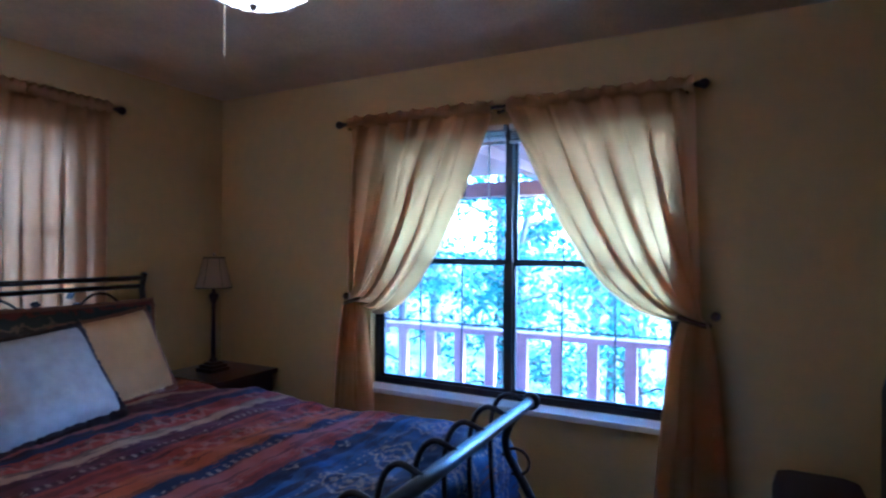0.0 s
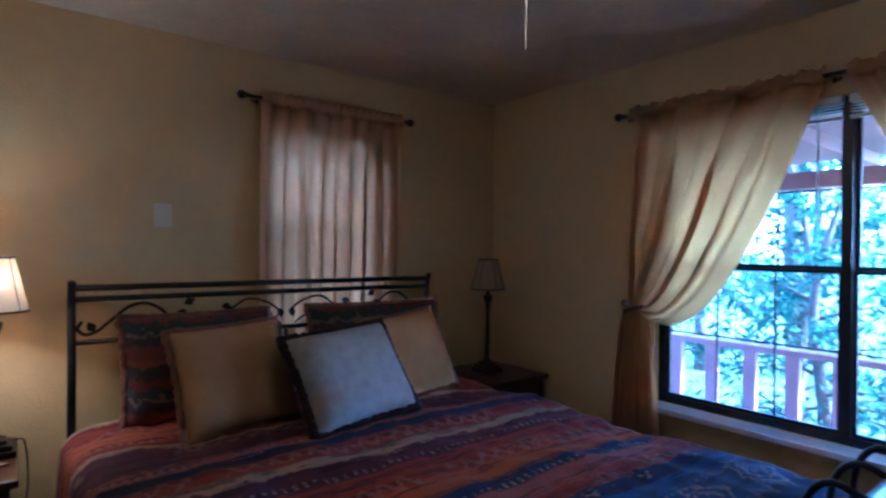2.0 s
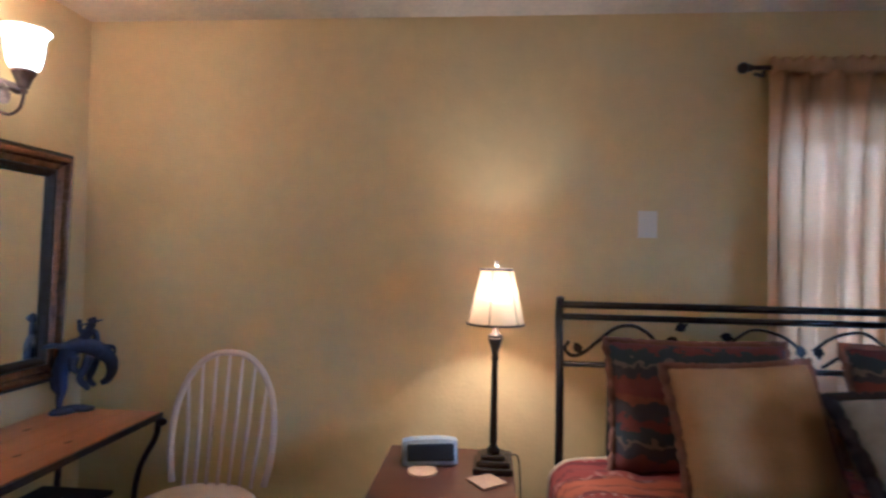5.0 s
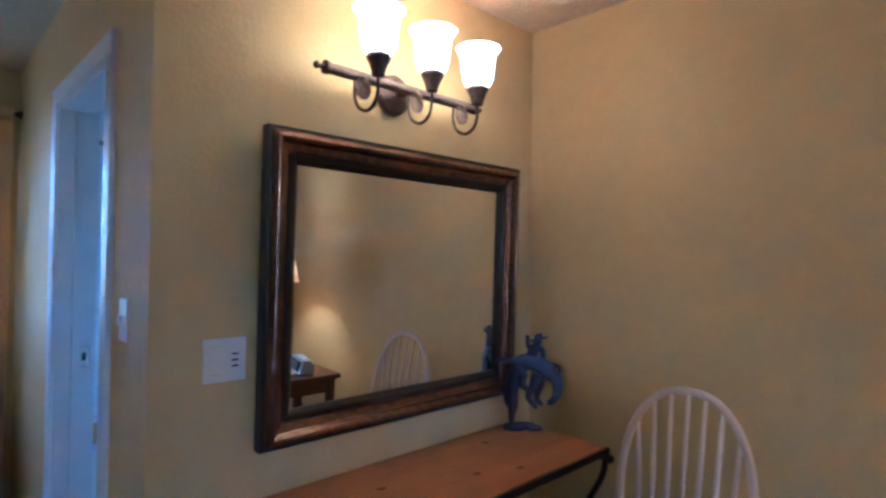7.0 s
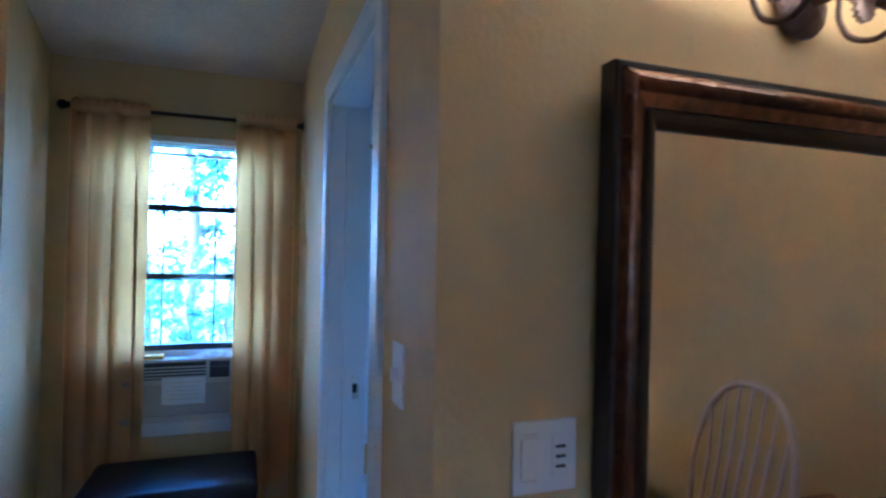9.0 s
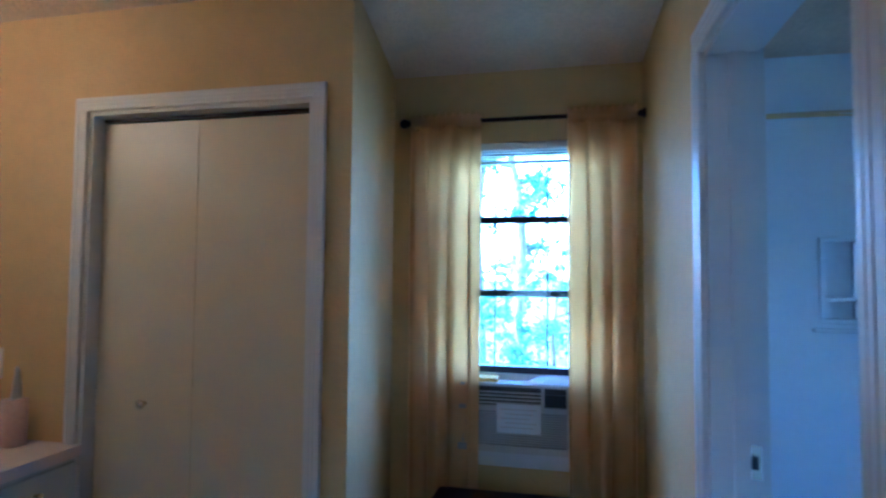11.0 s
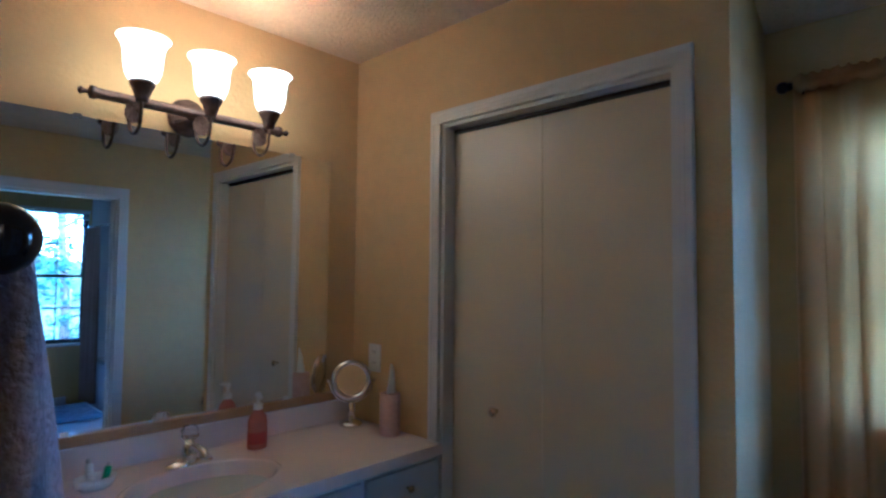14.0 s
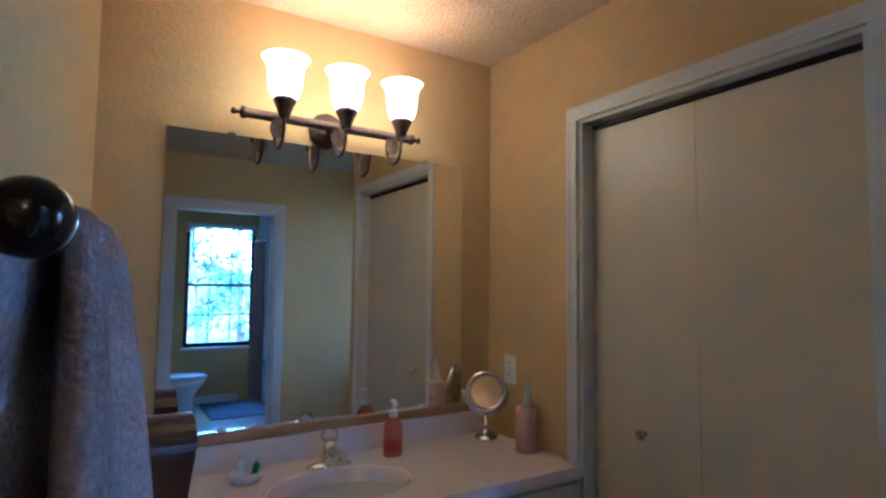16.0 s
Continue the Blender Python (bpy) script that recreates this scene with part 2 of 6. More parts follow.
    pin = nt.nodes.new("ShaderNodeMix")
    pin.data_type = "RGBA"
    pin.inputs[7].default_value = (0.025, 0.014, 0.022, 1)
    stripe = math_node("GREATER_THAN", math_node("SINE", math_node("MULTIPLY", y, 88), 0), 0.55)
    nt.links.new(math_node("MULTIPLY", stripe, math_node("MULTIPLY", wob.outputs[0], 1.1)), pin.inputs[0])
    nt.links.new(ramp.outputs[0], pin.inputs[6])
    nt.links.new(pin.outputs[2], mx.inputs[6])
    nt.links.new(mx.outputs[2], b.inputs["Base Color"])
    return m


COMF = comforter_material()
PILT = mat("tan_suede_pillow", (0.38, 0.21, 0.075), 0.8, grain=0.2, scale=7, bump=0.2, bump_scale=60, spec=0.1)
PILC = mat("cream_damask_pillow", (0.36, 0.32, 0.29), 0.7, color2=(0.24, 0.21, 0.19), scale=22, bump=0.3, bump_scale=50, spec=0.2)
PIPE = mat("dark_fringe", (0.022, 0.013, 0.016), 0.95, bump=0.6)
FRINGE = mat("rust_fringe", (0.20, 0.09, 0.05), 0.95, bump=0.6)
SHAM = mat("woven_sham", (0.22, 0.055, 0.03), 0.9, bump=0.3)


def banded(m, axis, count, colors, wobble=0.05):
    """Lays repeating woven bands along one axis of the object over a material."""
    nt = m.node_tree
    tc = nt.nodes.new("ShaderNodeTexCoord")
    sep = nt.nodes.new("ShaderNodeSeparateXYZ")
    nt.links.new(tc.outputs["Object"], sep.inputs[0])
    n = nt.nodes.new("ShaderNodeTexNoise")
    n.inputs["Scale"].default_value = 26
    nt.links.new(tc.outputs["Object"], n.inputs[0])
    w = nt.nodes.new("ShaderNodeMath")
    w.operation = "MULTIPLY_ADD"
    w.inputs[1].default_value = wobble
    nt.links.new(n.outputs[0], w.inputs[0])
    nt.links.new(sep.outputs[axis], w.inputs[2])
    k = nt.nodes.new("ShaderNodeMath")
    k.operation = "MULTIPLY"
    k.inputs[1].default_value = count
    nt.links.new(w.outputs[0], k.inputs[0])
    f = nt.nodes.new("ShaderNodeMath")
    f.operation = "FRACT"
    nt.links.new(k.outputs[0], f.inputs[0])
    r = nt.nodes.new("ShaderNodeValToRGB")
    r.color_ramp.interpolation = "CONSTANT"
    el = r.color_ramp.elements
    while len(el) < len(colors):
        el.new(0.5)
    for e, (p, c) in zip(el, colors):
        e.position, e.color = p, (*c, 1)
    nt.links.new(f.outputs[0], r.inputs[0])
    nt.links.new(r.outputs[0], nt.nodes["Principled BSDF"].inputs["Base Color"])


banded(SHAM, 2, 3.9, [(0.0, (0.15, 0.035, 0.025)), (0.20, (0.045, 0.035, 0.04)), (0.34, (0.16, 0.11, 0.075)), (0.40, (0.03, 0.04, 0.045)), (0.56, (0.13, 0.03, 0.028)), (0.70, (0.05, 0.04, 0.045)), (0.88, (0.19, 0.055, 0.028))], 0.10)


# ---- building blocks ----
def finish(name, bm, material, smooth=False):
    bmesh.ops.recalc_face_normals(bm, faces=bm.faces)
    me = bpy.data.meshes.new(name)
    bm.to_mesh(me)
    bm.free()
    me.materials.append(material)
    if smooth:
        for p in me.polygons:
            p.use_smooth = True
    return new(name, me)


def part(name, bm, material, parent, label="", smooth=False):
    ob = finish(name, bm, material, smooth)
    ob.parent = parent
    if parent is not None:
        if parent.parent is None:
            ob.matrix_parent_inverse = parent.matrix_basis.inverted()
    if label:
        ob["label"] = label
    return ob


def thing(name, loc, label, category, group="", kind=""):
    ob = new(name)
    ob.location = loc
    ob.empty_display_size = 0.1
    return tagged(ob, label, category, group, kind)


def add_box(bm, x0, y0, z0, x1, y1, z1, bevel=0.0):
    r = bmesh.ops.create_cube(bm, size=1)
    for v in r["verts"]:
        v.co = ((x0 + x1) / 2 + v.co.x * (x1 - x0), (y0 + y1) / 2 + v.co.y * (y1 - y0), (z0 + z1) / 2 + v.co.z * (z1 - z0))
    if bevel:
        edges = list({e for v in r["verts"] for e in v.link_edges})
        bmesh.ops.bevel(bm, geom=edges, offset=bevel, segments=2, affect="EDGES", profile=0.6)
    return bm


def boxes(*specs, bevel=0.0):
    bm = bmesh.new()
    for s in specs:
        add_box(bm, *s, bevel=bevel)
    return bm


def prism(points, z0, z1):
    bm = bmesh.new()
    low = [bm.verts.new((x, y, z0)) for x, y in points]
    top = [bm.verts.new((x, y, z1)) for x, y in points]
    n = len(points)
    bm.faces.new(low[::-1])
    bm.faces.new(top)
    for i in range(n):
        bm.faces.new((low[i], low[(i + 1) % n], top[(i + 1) % n], top[i]))
    return bm


def lathe(profile, loc=(0, 0, 0), segs=28, bm=None, m=None, wave=0.0, waves=10):
    """Turns a profile of (radius, height) round the z axis; wave scallops the radius."""
    bm = bm or bmesh.new()
    m = m or Matrix.Translation(loc)
    rings = []
    for k, (r, z) in enumerate(profile):
        if r < 1e-5:
            rings.append([bm.verts.new(m @ Vector((0, 0, z)))])
        else:
            rings.append([bm.verts.new(m @ Vector((r * (1 + wave * math.cos(waves * a)) * math.cos(a), r * (1 + wave * math.cos(waves * a)) * math.sin(a), z))) for a in (2 * math.pi * i / segs for i in range(segs))])
    for a, b in zip(rings, rings[1:]):
        for i in range(segs):
            j = (i + 1) % segs
            if len(a) == 1 and len(b) > 1:
                bm.faces.new((a[0], b[i], b[j]))
            elif len(b) == 1 and len(a) > 1:
                bm.faces.new((a[i], a[j], b[0]))
            elif len(a) > 1:
                bm.faces.new((a[i], a[j], b[j], b[i]))
    return bm


def tube(points, radius, bm=None, segs=8, closed=False):
    """A round bar along the points; radius may be a list."""
    bm = bm or bmesh.new()
    pts = [Vector(p) for p in points]
    n = len(pts)
    rings = []
    up = None
    for i, p in enumerate(pts):
        d = (pts[min(i + 1, n - 1)] - pts[max(i - 1, 0)]).normalized()
        if up is None:
            up = d.orthogonal().normalized()
        up = (up - d * up.dot(d)).normalized()
        side = d.cross(up)
        r = radius[i] if isinstance(radius, (list, tuple)) else radius
        rings.append([bm.verts.new(p + (up * math.cos(a) + side * math.sin(a)) * r) for a in (2 * math.pi * k / segs for k in range(segs))])
    for a, b in zip(rings, rings[1:]):
        for k in range(segs):
            bm.faces.new((a[k], a[(k + 1) % segs], b[(k + 1) % segs], b[k]))
    bm.faces.new(rings[0][::-1])
    bm.faces.new(rings[-1])
    return bm


def smooth_path(points, per=6):
    """A Catmull-Rom curve through the points."""
    p = [Vector(q) for q in points]
    p = [2 * p[0] - p[1]] + p + [2 * p[-1] - p[-2]]
    out = []
    for i in range(1, len(p) - 2):
        for k in range(per):
            t = k / per
            out.append(0.5 * (2 * p[i] + (p[i + 1] - p[i - 1]) * t + (2 * p[i - 1] - 5 * p[i] + 4 * p[i + 1] - p[i + 2]) * t * t + (3 * p[i] - p[i - 1] - 3 * p[i + 1] + p[i + 2]) * t ** 3))
    out.append(p[-2])
    return out


def ellipsoid(bm, loc, r, m=None, u=14, v=10):
    q = bmesh.ops.create_uvsphere(bm, u_segments=u, v_segments=v, radius=1)
    mm = (m or Matrix.Identity(4))
    for w in q["verts"]:
        w.co = Vector(loc) + (mm @ Vector((w.co.x * r[0], w.co.y * r[1], w.co.z * r[2])))
    return bm


def sheet(fn, nu, nv):
    """A grid of fn(u, v) with u and v from 0 to 1."""
    bm = bmesh.new()
    g = [[bm.verts.new(fn(i / nu, j / nv)) for i in range(nu + 1)] for j in range(nv + 1)]
    for j in range(nv):
        for i in range(nu):
            bm.faces.new((g[j][i], g[j][i + 1], g[j + 1][i + 1], g[j + 1][i]))
    return bm


def setting(name, bm, material, label="", category=""):
    return tagged(finish(name, bm, material), label, category, kind="structure")


# ---- the rooms ----
H, T = 2.44, 0.12
XE, YP, XC, YS, XW = 4.50, -1.53, -1.387, -4.12, -2.28
YB = -5.2

setting("floor", boxes((-2.6, -5.4, -0.12, 4.7, YP, 0.0), (0.0, YP, -0.12, 4.7, 0.2, 0.0)), CARPET)
setting("floor_bathroom", boxes((-2.6, YP, -0.12, 0.0, 1.6, 0.0)), TILE)
setting("ceiling", boxes((-2.6, -5.4, H, 4.7, 1.6, H + 0.1)), CEIL)
# north wall with its narrow window
NX0, NX1, NZ0, NZ1 = 2.89, 3.63, 0.95, 2.10
setting("wall_north", boxes((-T, 0, 0, NX0, T, H), (NX1, 0, 0, XE + T, T, H), (NX0, 0, 0, NX1, T, NZ0), (NX0, 0, NZ1, NX1, T, H)), WALL)
# east wall with the double window
EY0, EY1, EZ0, EZ1 = -2.90, -1.235, 0.645, 2.085
setting("wall_east", boxes((XE, YB, 0, XE + T, EY0, H), (XE, EY1, 0, XE + T, 0, H), (XE, EY0, 0, XE + T, EY1, EZ0), (XE, EY0, EZ1, XE + T, EY1, H)), WALL)
setting("wall_south", boxes((0.2, YB - T, 0, XE + T, YB, H)), WALL)
# wall that carries the framed mirror, with a rounded outer corner
setting("wall_mirror", boxes((-T, YP, 0, 0, 0, H), bevel=0.0), WALL)
# passage wall with the bathroom door
DX0, DX1, DZ = -1.15, -0.40, 2.035
setting("wall_passage", boxes((XW - T, YP, 0, DX0, YP + T, H), (DX1, YP, 0, -T, YP + T, H), (DX0, YP, DZ, DX1, YP + T, H)), WALL)
# alcove window wall
WY0, WY1, WZ0, WZ1 = -2.48, -1.67, 0.63, 2.10
setting("wall_west", boxes((XW - T, -2.80, 0, XW, WY0, H), (XW - T, WY1, 0, XW, YP, H), (XW - T, WY0, 0, XW, WY1, WZ0), (XW - T, WY0, WZ1, XW, WY1, H)), WALL)
setting("wall_alcove", prism([(XC, -2.555), (XW, -2.69), (XW, -2.80), (XC - T, -2.66), (XC, -2.66)], 0, H), WALL)
# closet wall with the folding door
CY0, CY1, CZ = -3.585, -2.695, 2.062
setting("wall_closet", boxes((XC - T, YS, 0, XC, CY0, H), (XC - T, CY1, 0, XC, -2.66, H), (XC - T, CY0, CZ, XC, CY1, H)), WALL)
setting("wall_closet_back", boxes((XW - T, YS, 0, XW, -2.80, H)), WALL)
setting("wall_vanity", boxes((XW - T, YS - T, 0, 0.30, YS, H)), WALL)
setting("wall_towel", prism([(0.088, YS), (0.172, -2.62), (0.19, -2.60), (0.29, -2.60), (0.30, -2.62), (0.30, YB), (0.2, YB), (0.2, YS)], 0, H), WALL)
# bathroom shell
BN = 1.32
BX0, BX1, BZ0, BZ1 = -1.67, -0.84, 0.68, 2.20
setting("wall_bath_north", boxes((-2.5, BN, 0, BX0, BN + T, H), (BX1, BN, 0, 0, BN + T, H), (BX0, BN, 0, BX1, BN + T, BZ0), (BX0, BN, BZ1, BX1, BN + T, H)), WALL)
setting("wall_bath_east", boxes((-T, 0.0, 0, 0, BN, H)), WALL)
setting("wall_bath_west", boxes((-2.52, YP + T, 0, XW - 0.12, BN, H)), WALL)


def casing(name, axis, face, out, a0, a1, top, w=0.07, d=0.018):
    """Moulded door trim on a wall face: two legs and a head, each with two raised beads."""
    ob = tagged(thing(name, (face if axis == "x" else (a0 + a1) / 2, (a0 + a1) / 2 if axis == "x" else face, 0), "", ""), kind="structure")

    def bar(p, lo0, lo1, z0, z1):
        bm = bmesh.new()
        for k0, k1, dd in ((0, 1, d * 0.86), (0.05, 0.36, d), (0.44, 0.62, d * 0.95), (0.70, 0.96, d * 0.93)):
            if z1 - z0 > abs(lo1 - lo0):
                s0, s1 = lo0 + (lo1 - lo0) * k0, lo0 + (lo1 - lo0) * k1
                q = (min(s0, s1), max(s0, s1), z0, z1 - (k0 * w))
            else:
                q = (lo0 + k0 * w, lo1 - k0 * w, z1 - (z1 - z0) * k1, z1 - (z1 - z0) * k0)
            f0, f1 = sorted((face, face + out * dd))
            if axis == "x":
                add_box(bm, f0, q[0], q[2], f1, q[1], q[3], bevel=0.002)
            else:
                add_box(bm, q[0], f0, q[2], q[1], f1, q[3], bevel=0.002)
        part(p, bm, WHITE, ob)

    bar("casing_leg", a0 - w, a0, 0, top)
    bar("casing_leg", a1 + w, a1, 0, top)
    bar("casing_head", a0 - w, a1 + w, top, top + w)
    return ob


def jamb(name, x0, y0, x1, y1, z1, through_axis, t=0.014):
    if through_axis == "y":
        bm = boxes((x0, y0, 0, x0 + t, y1, z1 - t), (x1 - t, y0, 0, x1, y1, z1 - t), (x0, y0, z1 - t, x1, y1, z1), (x0 + t, y0 + 0.05, 0, x0 + t + 0.01, y0 + 0.085, z1 - t), (x1 - t - 0.01, y0 + 0.05, 0, x1 - t, y0 + 0.085, z1 - t))
    else:
        bm = boxes((x0, y0, 0, x1, y0 + t, z1 - t), (x0, y1 - t, 0, x1, y1, z1 - t), (x0, y0, z1 - t, x1, y1, z1))
    return tagged(finish(name, bm, WHITE), kind="structure")


casing("trim_bathroom_door", "y", YP, -1, DX0, DX1, DZ)
casing("trim_bathroom_door_inside", "y", YP + T, 1, DX0, DX1, DZ)
jamb("door_frame_bathroom", DX0, YP, DX1, YP + T, DZ, "y")
casing("trim_closet_door", "x", XC, 1, CY0, CY1, CZ, 0.05)
jamb("door_frame_closet", XC - T, CY0, XC, CY1, CZ, "x")

# strike plate in the west jamb
strike = thing("strike_plate", (DX0 + 0.015, -1.437, 1.04), "small satin nickel strike plate let into the white door jamb", "strike plate")
part("plate", boxes((DX0 + 0.0145, -1.455, 1.0, DX0 + 0.0175, -1.42, 1.08), bevel=0.001), BRASS, strike)
part("tongue", boxes((DX0 + 0.0175, -1.447, 1.025, DX0 + 0.024, -1.429, 1.055), bevel=0.002), DARKP, strike)

# bathroom door, opened flat against the east side of the bathroom
bdoor = thing("bathroom_door", (DX1, YP + T, 0.005), "white painted hollow bathroom door standing open inside", "door")
bd = bdoor
part("leaf", boxes((DX1 + 0.02, YP + T + 0.03, 0.01, DX1 + 0.055, YP + T + 0.77, 2.02), bevel=0.003), WHITE, bd)
for z in (0.3, 1.05, 1.78):
    part("hinge", lathe([(0, -0.045), (0.007, -0.045), (0.007, 0.045), (0, 0.045)], (DX1 + 0.012, YP + T + 0.012, z), 10), BRASS, bd, "satin nickel hinge")
part("knob", ellipsoid(bmesh.new(), (DX1 - 0.03, YP + T + 0.71, 0.98), (0.026, 0.026, 0.026)), BRASS, bd, "round nickel door knob", True)

# folding closet door
cdoor = thing("closet_door", (XC - 0.06, (CY0 + CY1) / 2, 0), "cream painted flat bifold closet door, shut", "door")
mid = -3.165
for y0, y1 in ((CY0 + 0.017, mid - 0.0006), (mid + 0.0006, CY1 - 0.017)):
    part("panel", boxes((XC - 0.085, y0, 0.012, XC - 0.055, y1, 2.029), bevel=0.0015), DOORP, cdoor)
part("track", boxes((XC - 0.08, CY0 + 0.016, 2.035, XC - 0.05, CY1 - 0.016, 2.0465)), WINF, cdoor, "dark metal track above the panels")
kb = lathe([(0, 0), (0.008, 0), (0.007, 0.012), (0.016, 0.02), (0.017, 0.028), (0.010, 0.034), (0, 0.035)], segs=18, m=pose(XC - 0.055, -3.357, 1.0, 0, 90, 0))
part("knob", kb, BRASS, cdoor, "small round nickel knob", True)
for y in (CY0 + 0.03, CY1 - 0.03):
    part("pivot_pin", lathe([(0, 0), (0.004, 0), (0.004, 0.025), (0, 0.012)], (XC - 0.07, y, 2.029), 8), CHROME, cdoor)

for nm, bx in (("baseboard_bath", (-1.5, BN - 0.015, 0, -0.13, BN, 0.09)), ("baseboard_passage", (XW, YP - 0.013, 0, DX0 - 0.077, YP, 0.085)), ("baseboard_mirror", (0, YP, 0, 0.013, 0, 0.085)), ("baseboard_north", (0.013, -0.013, 0, XE, 0, 0.085)), ("baseboard_east", (XE - 0.013, YB, 0, XE, -0.013, 0.085))):
    setting(nm, boxes(bx, bevel=0.003), WHITE)


# ---- windows ----
def window(name, m, w, h, sashes, cols, rows, frame_t=0.035, sill=0.0, mullion=False, spans=None, bar=0.0035):
    """A window in its own plane: x along the wall from -w/2 to w/2, z up from 0, y outward."""
    ob = tagged(new(name), kind="structure")
    ob.matrix_basis = m

    def put(n, bm, mt, parent=ob):
        bm.transform(m)
        return part(n, bm, mt, parent)

    put("window_frame", boxes((-w / 2, 0, 0, -w / 2 + frame_t, 0.06, h), (w / 2 - frame_t, 0, 0, w / 2, 0.06, h), (-w / 2 + frame_t, 0, 0, w / 2 - frame_t, 0.06, frame_t), (-w / 2 + frame_t, 0, h - frame_t, w / 2 - frame_t, 0.06, h)), WINF)
    lights = [(-w / 2 + frame_t, -0.018), (0.018, w / 2 - frame_t)] if mullion else [(-w / 2 + frame_t, w / 2 - frame_t)]
    if mullion:
        put("mullion", boxes((-0.018, -0.005, frame_t, 0.018, 0.06, h - frame_t), bevel=0.003), WINF)
    for x0, x1 in lights:
        for k in range(sashes):
            z0, z1 = frame_t + (h - 2 * frame_t) * k / sashes, frame_t + (h - 2 * frame_t) * (k + 1) / sashes
            d = 0.012 if k == 0 else 0.036
            s = 0.016
            if spans:
                z0, z1, s = spans[k][0], spans[k][1], 0.034
            sash = put("sash", boxes((x0, d, z0, x0 + s, d + 0.02, z1), (x1 - s, d, z0, x1, d + 0.02, z1), (x0 + s, d, z0, x1 - s, d + 0.02, z0 + s), (x0 + s, d, z1 - s, x1 - s, d + 0.02, z1)), WINF)
            for c in range(1, cols):
                xc = x0 + (x1 - x0) * c / cols
                put("muntin", boxes((xc - bar, d + 0.006, z0 + s, xc + bar, d + 0.014, z1 - s)), WINF, sash)
            for r in range(1, rows):
                zc = z0 + (z1 - z0) * r / rows
                put("muntin", boxes((x0 + s, d + 0.0055, zc - bar, x1 - s, d + 0.0145, zc + bar)), WINF, sash)
            pane = put("pane", boxes((x0 + s, d + 0.009, z0 + s, x1 - s, d + 0.011, z1 - s)), PANE, sash)
            pane.visible_shadow = False
    if sill:
        put("window_sill", boxes((-w / 2 - 0.03, -0.06 - sill, -0.03, w / 2 + 0.03, 0.0, -0.002), bevel=0.006), SILLP)
    return ob


window("window_east", Matrix.Translation((XE + 0.05, (EY0 + EY1) / 2, EZ0 + 0.01)) @ pose(0, 0, 0, 0, 0, -90), EY1 - EY0, EZ1 - EZ0 - 0.01, 2, 3, 2, sill=0.06, mullion=True)
window("window_north", Matrix.Translation(((NX0 + NX1) / 2, 0.05, NZ0)), NX1 - NX0, NZ1 - NZ0, 2, 2, 2, sill=0.02)
window("window_west", Matrix.Translation((XW - 0.05, (WY0 + WY1) / 2, WZ0 + 0.38)) @ pose(0, 0, 0, 0, 0, 90), WY1 - WY0, WZ1 - WZ0 - 0.38, 2, 3, 1, spans=((0.0, 0.745), (0.36, 1.075)), bar=0.004)
setting("window_sill_west", boxes((XW - 0.11, WY0 + 0.002, 0.612, XW + 0.05, WY1 - 0.002, 0.678), bevel=0.005), WHITE)
window("window_bath", Matrix.Translation(((BX0 + BX1) / 2, BN + 0.05, BZ0)), BX1 - BX0, BZ1 - BZ0, 2, 3, 2, sill=0.01, bar=0.007)


def blind(name, m, w, drop, label):
    """A gathered mini blind: head rail, stacked slats and a bottom bar."""
    ob = thing(name, m.translation, label, "blind")

    def put(n, bm, mt, lb=""):
        bm.transform(m)
        part(n, bm, mt, ob, lb)

    put("head_rail", boxes((-w / 2, -0.02, -0.03, w / 2, 0.02, 0.0), bevel=0.002), PLAST)
    n = int(drop / 0.012)
    for i in range(n):
        z = -0.034 - i * 0.012
        put("slat", boxes((-w / 2 + 0.004, -0.013, z - 0.0012, w / 2 - 0.004, 0.013, z)), PLAST)
    put("bottom_bar", boxes((-w / 2 + 0.002, -0.014, -0.05 - n * 0.012, w / 2 - 0.002, 0.014, -0.036 - n * 0.012), bevel=0.002), PLAST)
    put("wand", tube([(w / 2 - 0.08, -0.024, -0.02), (w / 2 - 0.08, -0.026, -0.5)], 0.004), PLAST, "clear tilt wand")
    return ob


blind("mini_blind", Matrix.Translation((XE + 0.022, -1.665, EZ1 - 0.002)) @ pose(0, 0, 0, 0, 0, -90), 0.78, 0.05, "white mini blind pulled up over the double window")
blind("mini_blind", Matrix.Translation((XE + 0.022, -2.47, EZ1 - 0.002)) @ pose(0, 0, 0, 0, 0, -90), 0.78, 0.05, "white mini blind pulled up over the double window")
blind("mini_blind", Matrix.Translation((XW - 0.022, (WY0 + WY1) / 2, WZ1 - 0.002)) @ pose(0, 0, 0, 0, 0, 90), 0.79, 0.05, "white mini blind pulled up above the air conditioner window")
blind("mini_blind", Matrix.Translation(((BX0 + BX1) / 2, BN + 0.022, BZ1 - 0.002)), 0.84, 0.06, "white mini blind pulled up in the bathroom window")
blind("mini_blind", Matrix.Translation(((NX0 + NX1) / 2, 0.022, NZ1 - 0.002)), 0.71, 0.12, "white mini blind pulled up behind the curtain")


